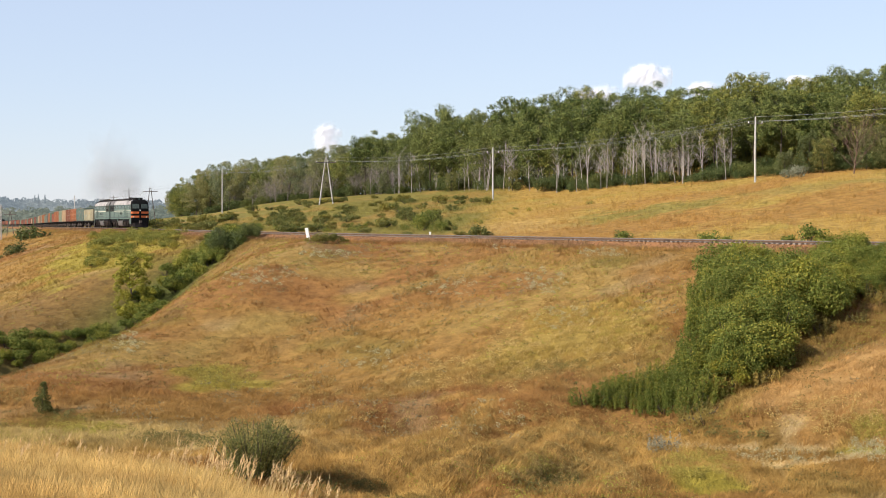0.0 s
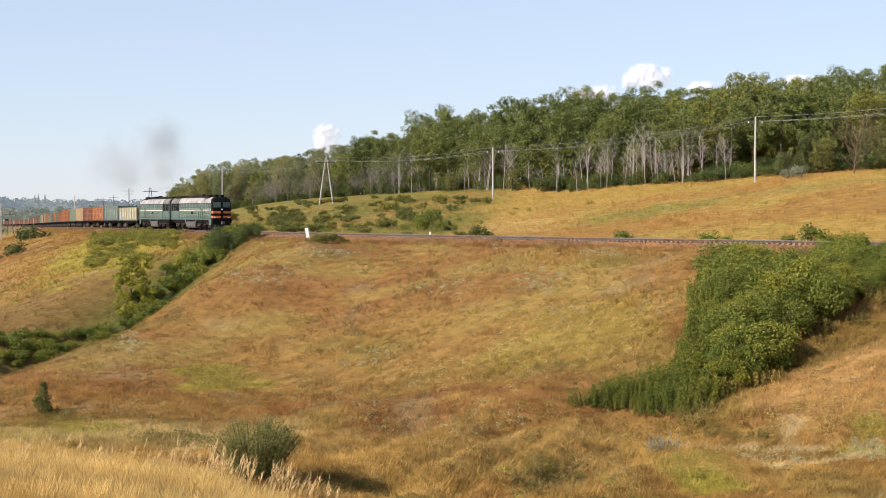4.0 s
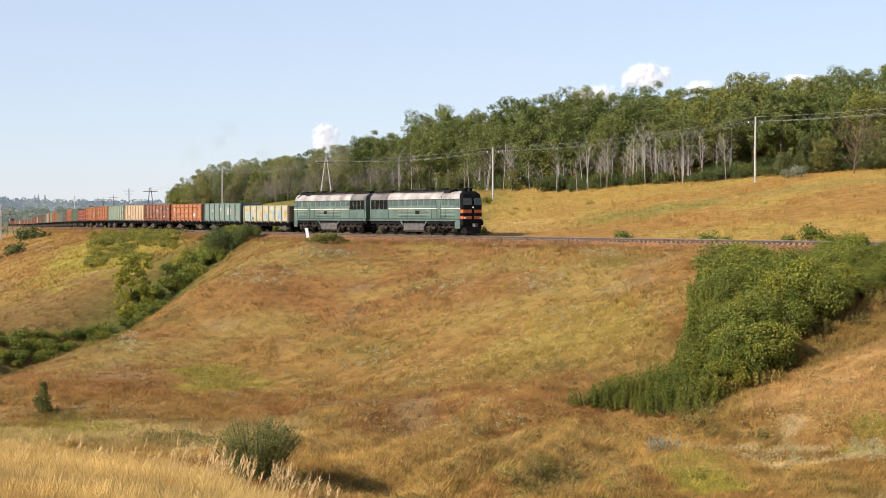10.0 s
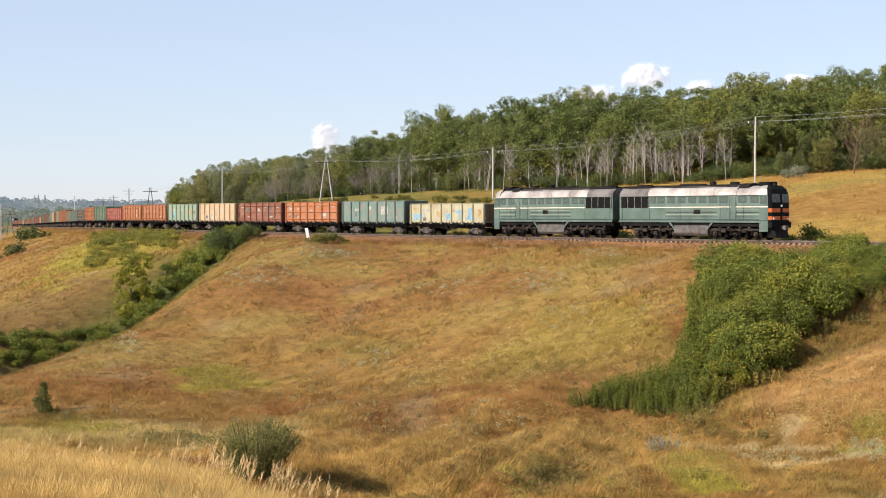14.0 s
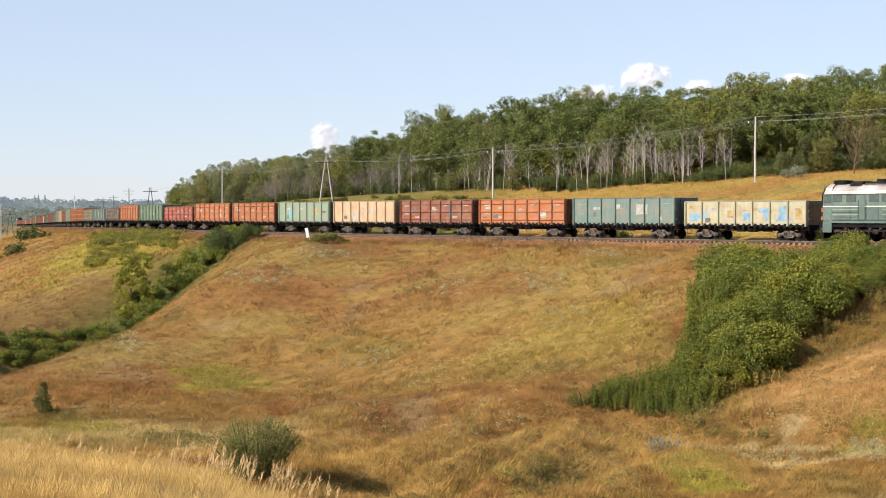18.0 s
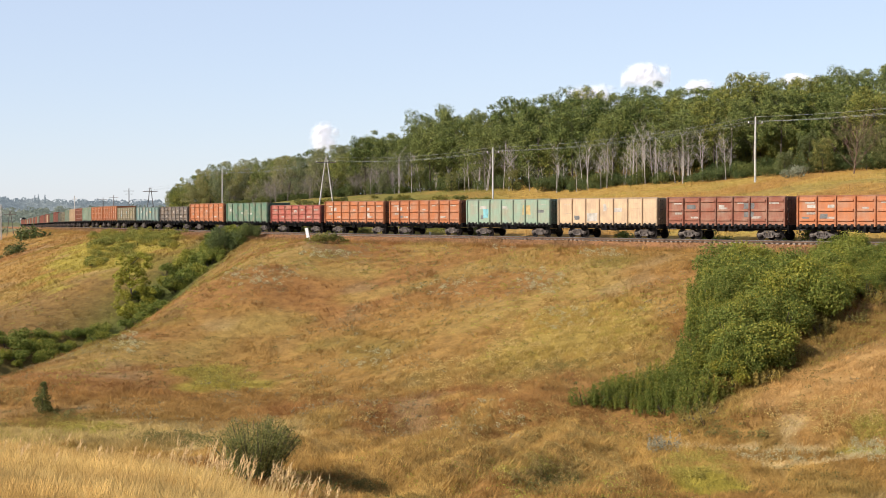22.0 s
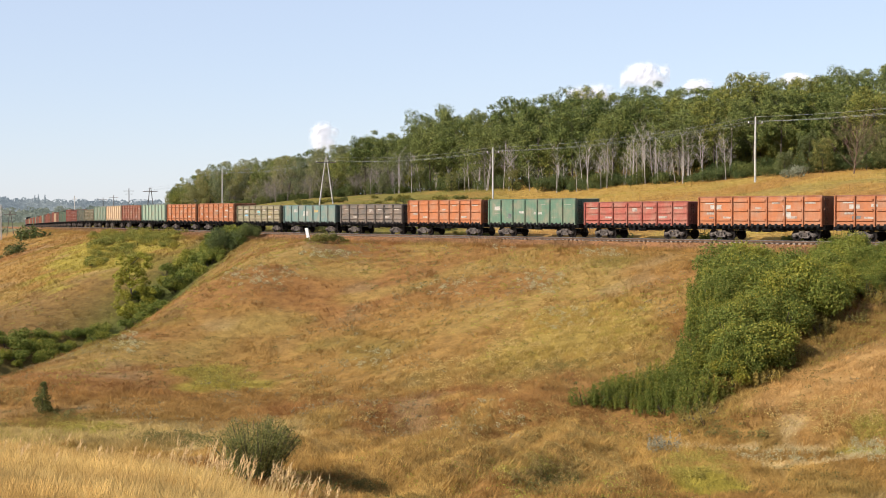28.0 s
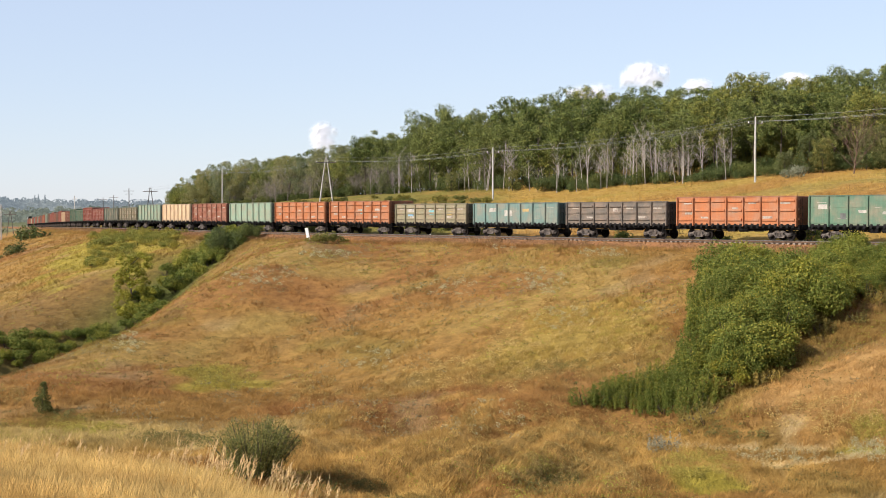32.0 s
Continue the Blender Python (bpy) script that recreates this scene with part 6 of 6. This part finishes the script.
def build_herb_clumps():
    """Dense low herbs in patches: pale wormwood, olive and yellowing growth, flattened straw."""
    rng = np.random.RandomState(77)
    rows = {k: [] for k in ("wormwood", "straw", "olive", "green", "yellow")}
    for kind, u, fall, wide, deep, n in (
            ("wormwood", -0.126, 0.0425, 0.026, 0.006, 80), ("wormwood", -0.217, 0.088, 0.012, 0.007, 45), ("wormwood", -0.077, 0.027, 0.020, 0.003, 50), ("wormwood", 0.070, 0.046, 0.016, 0.008, 60),
            ("wormwood", 0.045, 0.020, 0.018, 0.003, 45), ("wormwood", 0.110, 0.026, 0.016, 0.003, 40), ("wormwood", 0.295, 0.164, 0.016, 0.007, 90), ("wormwood", 0.030, 0.141, 0.030, 0.012, 30), ("wormwood", 0.08, 0.071, 0.02, 0.006, 40),
            ("wormwood", 0.24, 0.168, 0.03, 0.004, 80), ("wormwood", 0.005, 0.05, 0.02, 0.006, 40), ("wormwood", -0.05, 0.10, 0.02, 0.006, 30),
            ("straw", 0.085, 0.087, 0.050, 0.024, 420), ("straw", 0.02, 0.11, 0.05, 0.012, 160), ("straw", 0.27, 0.14, 0.04, 0.012, 140),
            ("olive", 0.070, 0.160, 0.060, 0.026, 420), ("olive", 0.09, 0.182, 0.05, 0.014, 160), ("olive", -0.087, 0.122, 0.018, 0.012, 70), ("olive", 0.045, 0.107, 0.03, 0.010, 90), ("olive", -0.02, 0.14, 0.05, 0.02, 140), ("olive", -0.30, 0.125, 0.014, 0.006, 40),
            ("green", -0.187, 0.156, 0.026, 0.005, 130), ("green", 0.075, 0.188, 0.02, 0.008, 90), ("green", -0.075, 0.19, 0.03, 0.008, 110), ("green", -0.262, 0.140, 0.018, 0.004, 50), ("green", 0.08, 0.105, 0.02, 0.006, 40), ("green", 0.20, 0.152, 0.03, 0.006, 50), ("green", -0.03, 0.045, 0.04, 0.01, 50),
            ("yellow", -0.155, 0.112, 0.022, 0.008, 150), ("yellow", 0.174, 0.175, 0.026, 0.010, 300), ("yellow", 0.298, 0.148, 0.016, 0.008, 160), ("yellow", -0.245, 0.148, 0.026, 0.003, 120), ("yellow", 0.06, 0.176, 0.03, 0.01, 90), ("yellow", 0.12, 0.075, 0.03, 0.015, 120)):
        a, r = rng.rand(n) * 6.283, np.sqrt(rng.rand(n)) * (0.75 + 0.6 * rng.rand(n))
        for du, df in zip(np.cos(a) * r * wide, np.sin(a) * r * deep):
            x, y = ground_spot(u + du, fall + df)
            s, d = rail_coords([x], [y])
            if d[0] > 3.5:
                rows[kind].append((x, y))
    for kind, colour, size, r0, label in (
            ("wormwood", (0.42, 0.385, 0.225), 0.070, 0.20, "pale grey-green wormwood clumps in the dry grass"), ("straw", (0.47, 0.335, 0.120), 0.075, 0.27, "flattened straw-coloured herb clumps on the slope"),
            ("olive", (0.34, 0.245, 0.085), 0.075, 0.24, "dull olive herb clumps among the runnels"), ("green", (0.165, 0.155, 0.050), 0.070, 0.24, "small green weed clumps in the valley"),
            ("yellow", (0.36, 0.300, 0.070), 0.065, 0.22, "bright yellow-green herb clumps in the valley")):
        p = np.array(rows[kind])
        n, k = len(p), 46
        r = r0 * (0.55 + 0.9 * rng.rand(n))
        c = np.stack([p[:, 0], p[:, 1], ground_z(p[:, 0], p[:, 1]) + r * 0.35], 1)
        q = leaf_cloud(rng, np.repeat(c, k, 0), np.repeat(r, k), n * k, size, 0.8, 0.75)
        tone = np.array(colour) * (0.7 + 0.6 * rng.rand(n * k))[:, None]
        tagged(new(kind + "_clumps", quads(kind + "_clumps", q, BLADE, tone)), label, "weeds", kind="stuff")


build_grass()
build_herbs()
build_herb_clumps()


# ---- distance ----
# distance haze is put into the colour as pale tones and a glow
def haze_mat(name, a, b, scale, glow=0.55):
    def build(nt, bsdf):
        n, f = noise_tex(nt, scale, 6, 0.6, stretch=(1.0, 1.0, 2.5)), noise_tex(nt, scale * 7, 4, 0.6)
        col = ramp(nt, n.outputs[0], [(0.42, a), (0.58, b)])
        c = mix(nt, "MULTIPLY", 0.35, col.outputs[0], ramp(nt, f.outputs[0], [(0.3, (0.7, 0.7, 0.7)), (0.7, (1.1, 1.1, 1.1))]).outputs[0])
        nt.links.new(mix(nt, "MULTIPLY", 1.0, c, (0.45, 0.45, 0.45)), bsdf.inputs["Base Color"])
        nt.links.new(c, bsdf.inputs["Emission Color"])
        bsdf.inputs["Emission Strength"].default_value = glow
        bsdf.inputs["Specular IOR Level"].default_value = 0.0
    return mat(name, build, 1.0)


def far_ridge(name, dist, base, crest, rough, material, seed):
    """A wooded ridge far off: an uneven crest, falling to the front and the back."""
    xs = np.arange(-dist * 0.75, dist * 0.8, dist * 0.0011)
    u = xs / dist
    top = np.interp(u, *crest) * dist + rough * dist * (fnoise(xs, xs * 0 + seed, dist * 0.012, 4) - 0.5)
    sh = Shape()
    for x, t in zip(xs, top):
        sh.v += [(x, dist - 180, base), (x, dist - 40, base + (t - base) * 0.75), (x, dist, t), (x, dist + 200, base)]
    for k in range(len(xs) - 1):
        sh.f += [(4 * k + a, 4 * k + 4 + a, 4 * k + 5 + a, 4 * k + 1 + a) for a in range(3)]
    tagged(new(name, sh.mesh(name, material)), "hazy wooded ridge on the far side of the valley", "hills", kind="structure")


FAR = haze_mat("hazed_far_hills", (0.108, 0.130, 0.140), (0.150, 0.170, 0.168), 0.006, 1.05)
MID = haze_mat("hazed_middle_hills", (0.100, 0.120, 0.100), (0.145, 0.158, 0.122), 0.02, 0.70)
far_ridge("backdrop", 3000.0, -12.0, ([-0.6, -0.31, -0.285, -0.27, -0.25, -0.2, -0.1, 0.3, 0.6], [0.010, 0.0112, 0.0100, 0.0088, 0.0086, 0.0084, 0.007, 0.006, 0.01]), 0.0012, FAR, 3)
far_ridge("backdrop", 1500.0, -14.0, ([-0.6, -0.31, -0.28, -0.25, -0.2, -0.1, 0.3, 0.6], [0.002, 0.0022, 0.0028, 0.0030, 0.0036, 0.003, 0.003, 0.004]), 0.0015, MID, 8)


def far_wood(dist, base, crest, n, size, material, seed):
    """Crowns of a distant wood, scattered over the front of a ridge and along its crest."""
    rng = np.random.RandomState(seed)
    u = -0.36 + 0.30 * rng.rand(n)
    f = np.clip(0.25 + 0.8 * rng.rand(n), 0, 1)
    top = np.interp(u, *crest) * dist
    y = dist + np.interp(f, [0, 0.75, 1], [-180, -40, 0])
    z = base + (top - base) * f
    r = size * (0.6 + 0.7 * rng.rand(n))
    centres = np.stack([u * dist, y, z + r * 0.4], 1)
    k = 24
    q = leaf_cloud(rng, np.repeat(centres, k, 0), np.repeat(r, k), n * k, size * 0.7)
    tagged(new("far_wood", quads("far_wood", q, material)), "hazy grey-green wood on the far side of the valley", "wood", kind="stuff")


def build_far_trees():
    rng = np.random.RandomState(61)
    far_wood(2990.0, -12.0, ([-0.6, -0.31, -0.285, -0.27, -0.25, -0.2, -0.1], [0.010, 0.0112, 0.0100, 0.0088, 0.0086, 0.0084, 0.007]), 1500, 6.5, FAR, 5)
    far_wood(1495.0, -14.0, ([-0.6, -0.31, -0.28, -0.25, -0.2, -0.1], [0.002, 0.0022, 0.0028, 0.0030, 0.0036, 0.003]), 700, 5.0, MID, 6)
    pop = []
    for k in range(2):
        t = new("poplar")
        part("trunk", Shape().tube((0, 0, -1), (0, 0, 14), 0.5, 0.2, 6), BARK, t)
        zz = np.linspace(4, 24, 9)
        part("crown", quads("crown", leaf_cloud(rng, np.stack([rng.normal(size=9) * 0.4, rng.normal(size=9) * 0.4, zz], 1), np.linspace(3.0, 1.2, 9), 420, 1.8), FAR), None, t)
        pop.append(t)
    for i, (u, k) in enumerate(((-0.2815, 0.9), (-0.279, 1.0), (-0.2745, 0.95), (-0.2725, 0.6))):
        dist = 2960.0
        m = Matrix.Translation((u * dist, dist, 20.0)) @ Matrix.Diagonal((k, k, k, 1))
        t = pop[i] if i < 2 else copy_thing(pop[i % 2], m)
        t.matrix_basis = m
        tagged(t, "slender poplar on the far hazy ridge", "tree", "far poplars")
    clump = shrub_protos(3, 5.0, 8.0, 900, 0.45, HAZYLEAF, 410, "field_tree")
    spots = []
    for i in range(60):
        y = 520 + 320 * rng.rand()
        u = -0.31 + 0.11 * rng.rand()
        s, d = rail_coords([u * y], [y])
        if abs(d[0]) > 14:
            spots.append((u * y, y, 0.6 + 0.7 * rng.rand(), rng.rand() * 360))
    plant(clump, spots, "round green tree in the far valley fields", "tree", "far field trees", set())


build_far_trees()


# ---- clouds and smoke ----
def cloud_build(nt, bsdf):
    at = nt.nodes.new("ShaderNodeAttribute")
    at.attribute_name = "tone"
    nt.links.new(at.outputs["Fac"], bsdf.inputs["Alpha"])
    bsdf.inputs["Base Color"].default_value = (0.42, 0.40, 0.40, 1)
    # sunlight scattered inside the cloud is added as a faint glow
    bsdf.inputs["Emission Color"].default_value = (1.0, 0.955, 0.965, 1)
    bsdf.inputs["Emission Strength"].default_value = 0.36


CLOUD = mat("cloud_white", cloud_build, 1.0)
clouds = []


def cloud(bearing, fall, width, height, drift, rise, seed):
    """A heap of thin vapour far off: three billowing veils, dense inside and fraying out."""
    rng = np.random.RandomState(seed)
    dist = 3900.0
    w, h = width * dist, height * dist
    nx, nz = 49, 33
    sh, tone = Shape(), []
    for layer in range(3):
        lumps = [(rng.normal() * 0.22, 0.12 + 0.55 * rng.rand(), 0.13 + 0.13 * rng.rand()) for k in range(9)]
        for j in range(nz):
            for i in range(nx):
                a, b = 1.3 * (i / (nx - 1) - 0.5), 1.3 * j / (nz - 1) - 0.15
                p = Vector((a * w, 0, b * h)) * (5.5 / h)
                wob = 0.10 * noise.fractal(p + Vector((0, 7.0 * layer + seed, 0)), 0.9, 2.0, 3)
                d = min(math.hypot((a - lx) * 0.8, b - lz) / lr for lx, lz, lr in lumps) + 2.6 * wob
                v = max(0.0, min(1.0, (1.6 - d) / 1.3)) * (1 if 0 < i < nx - 1 and 0 < j < nz - 1 else 0)
                tone.append(0.42 * v * v * (3 - 2 * v))
                sh.v.append((a * w, 40.0 * layer + h * (0.6 * a * a - 0.5 * v) + h * wob, b * h))
        o = layer * nx * nz
        sh.f += [(o + j * nx + i, o + j * nx + i + 1, o + (j + 1) * nx + i + 1, o + (j + 1) * nx + i) for j in range(nz - 1) for i in range(nx - 1)]
    me = sh.mesh("cloud", CLOUD)
    add_tone(me, np.repeat(np.array(tone)[:, None], 3, 1))
    me.polygons.foreach_set("use_smooth", np.ones(len(me.polygons), bool))
    ob = tagged(new("cloud", me), "small soft white fair-weather cloud low in the sky", "cloud", "clouds behind the wood")
    clouds.append((ob, bearing * dist, dist, EYE_Z + fall * dist, drift * dist, rise * dist))


for row in ((-0.081, 0.045, 0.016, 0.020, -0.003, 0.001, 1), (0.143, 0.086, 0.026, 0.022, -0.002, 0.001, 2), (0.108, 0.073, 0.028, 0.018, -0.004, 0.001, 3),
            (0.181, 0.083, 0.016, 0.010, -0.003, 0.002, 4), (0.247, 0.0865, 0.020, 0.012, -0.003, 0.002, 5)):
    cloud(*row)


def smoke_build(nt, bsdf):
    at = nt.nodes.new("ShaderNodeAttribute")
    at.attribute_name = "tone"
    sq = nt.nodes.new("ShaderNodeMath")
    sq.operation = "POWER"
    sq.inputs[1].default_value = 1.0
    nt.links.new(at.outputs["Fac"], sq.inputs[0])
    k = nt.nodes.new("ShaderNodeMath")
    k.operation = "MULTIPLY"
    k.inputs[1].default_value = 0.17
    nt.links.new(sq.outputs[0], k.inputs[0])
    nt.links.new(k.outputs[0], bsdf.inputs["Alpha"])
    bsdf.inputs["Base Color"].default_value = (0.21, 0.175, 0.16, 1)


SMOKE = mat("diesel_smoke", smoke_build, 1.0)
puffs = []


def build_smoke():
    plume = tagged(new("exhaust_smoke"), "thin dark diesel smoke drifting behind the locomotive", "smoke")
    rng = np.random.RandomState(21)
    kinds = []
    for k in range(6):
        sh, tone = Shape(), []
        r = 2.2 if k < 2 else 4.4 + 2.6 * rng.rand()
        wob = [0.75 + 0.5 * rng.rand() for a in range(16)]
        for f in (0.0, 0.35, 0.7, 1.0):
            for a in range(16):
                g = f * (1 + (wob[a] - 1) * f)
                sh.v.append((math.cos(a * 0.3927) * r * g, 0.5 * f * f * r + 0.2 * rng.normal() * f, math.sin(a * 0.3927) * r * g))
                tone.append((0.22 if k < 2 else 0.5) * (1 + math.cos(math.pi * f)))
        for b in range(3):
            sh.f += [(16 * b + a, 16 * b + (a + 1) % 16, 16 * b + 16 + (a + 1) % 16, 16 * b + 16 + a) for a in range(16)]
        me = sh.mesh("smoke_puff", SMOKE)
        add_tone(me, np.repeat(np.array(tone)[:, None], 3, 1))
        kinds.append(me)
    for i in range(11):
        p = part("smoke_puff", kinds[2 + i % 4 if i < 7 else i % 2], None, plume)
        puffs.append((p, i, rng.normal(size=3), rng.rand()))


build_smoke()


# ---- movement ----
def motions():
    times = [0.0] + [0.5 + k for k in range(32)] + [32.0]
    for w, offset in wagons:
        walk(w, [(t, vehicle_pose(train_s(offset, t), 4.325)) for t in times])
    for u, offset, turn in loco:
        walk(u, [(t, vehicle_pose(train_s(offset, t), 4.3) @ pose(0, 0, 0, 0, 0, turn)) for t in times])
    # rolling wheels of the locomotive and the nearer wagons
    spin = [k / 15 for k in range(481)]
    for thing, r, sense in [(loco[0][0], 0.525, 1), (loco[1][0], 0.525, -1)] + [(w, 0.475, 1) for w, _ in wagons[:20]]:
        for bogie in [o for o in thing.children if o.name.startswith("bogie")]:
            for wheel in [o for o in bogie.children if o.name.startswith("wheelset")]:
                at = wheel.matrix_basis.translation.copy()
                walk(wheel, [(t, Matrix.Translation(at) @ Matrix.Rotation(sense * (train_s(0, t) - train_s(0, 0)) / r, 4, "Y")) for t in spin])
    for ob, x, y, z, dx, dz in clouds:
        walk(ob, [(0.0, Matrix.Translation((x, y, z))), (32.0, Matrix.Translation((x + dx, y, z + dz)))])
    # smoke leaves the stack, lags behind the train, rises and thins out
    offset = loco[0][1]
    for p, i, jit, turn in puffs:
        leave = -4.4 + 0.72 * i if i < 7 else 1.1 + 1.0 * (i - 7)
        rows = []
        for t in sorted(set(times + [round(leave * 30) / 30, round(leave * 30 + 1) / 30])):
            if t < 0:
                continue
            if t <= leave + 0.01:
                m = vehicle_pose(train_s(offset + 0.9 - 0.9 * (i % 5), t), 4.3)
                at = m.translation + Vector((0, 0, -7.0))
            else:
                m = vehicle_pose(train_s(offset + 0.9 - 0.9 * (i % 5), leave), 4.3)
                age = t - leave
                at = m.translation + Vector((0.9 * age + jit[0] * (0.6 * min(age, 9.0)) + 1.3 * max(0.0, age - 6.5) ** 2, jit[1] * 0.5 * age + 5.0 * max(0.0, age - 6.5) ** 2, 4.6 + 1.2 * min(1.0, age) + 1.35 * min(age, 6.0) + jit[2] * (0.2 * min(1.0, age) + 0.35 * min(age, 6.0))))
            rows.append((t, Matrix.Translation(at) @ pose(0, 0, 0, 0, 0, 50 * turn - 25 + t)))
        walk(p, rows)


motions()
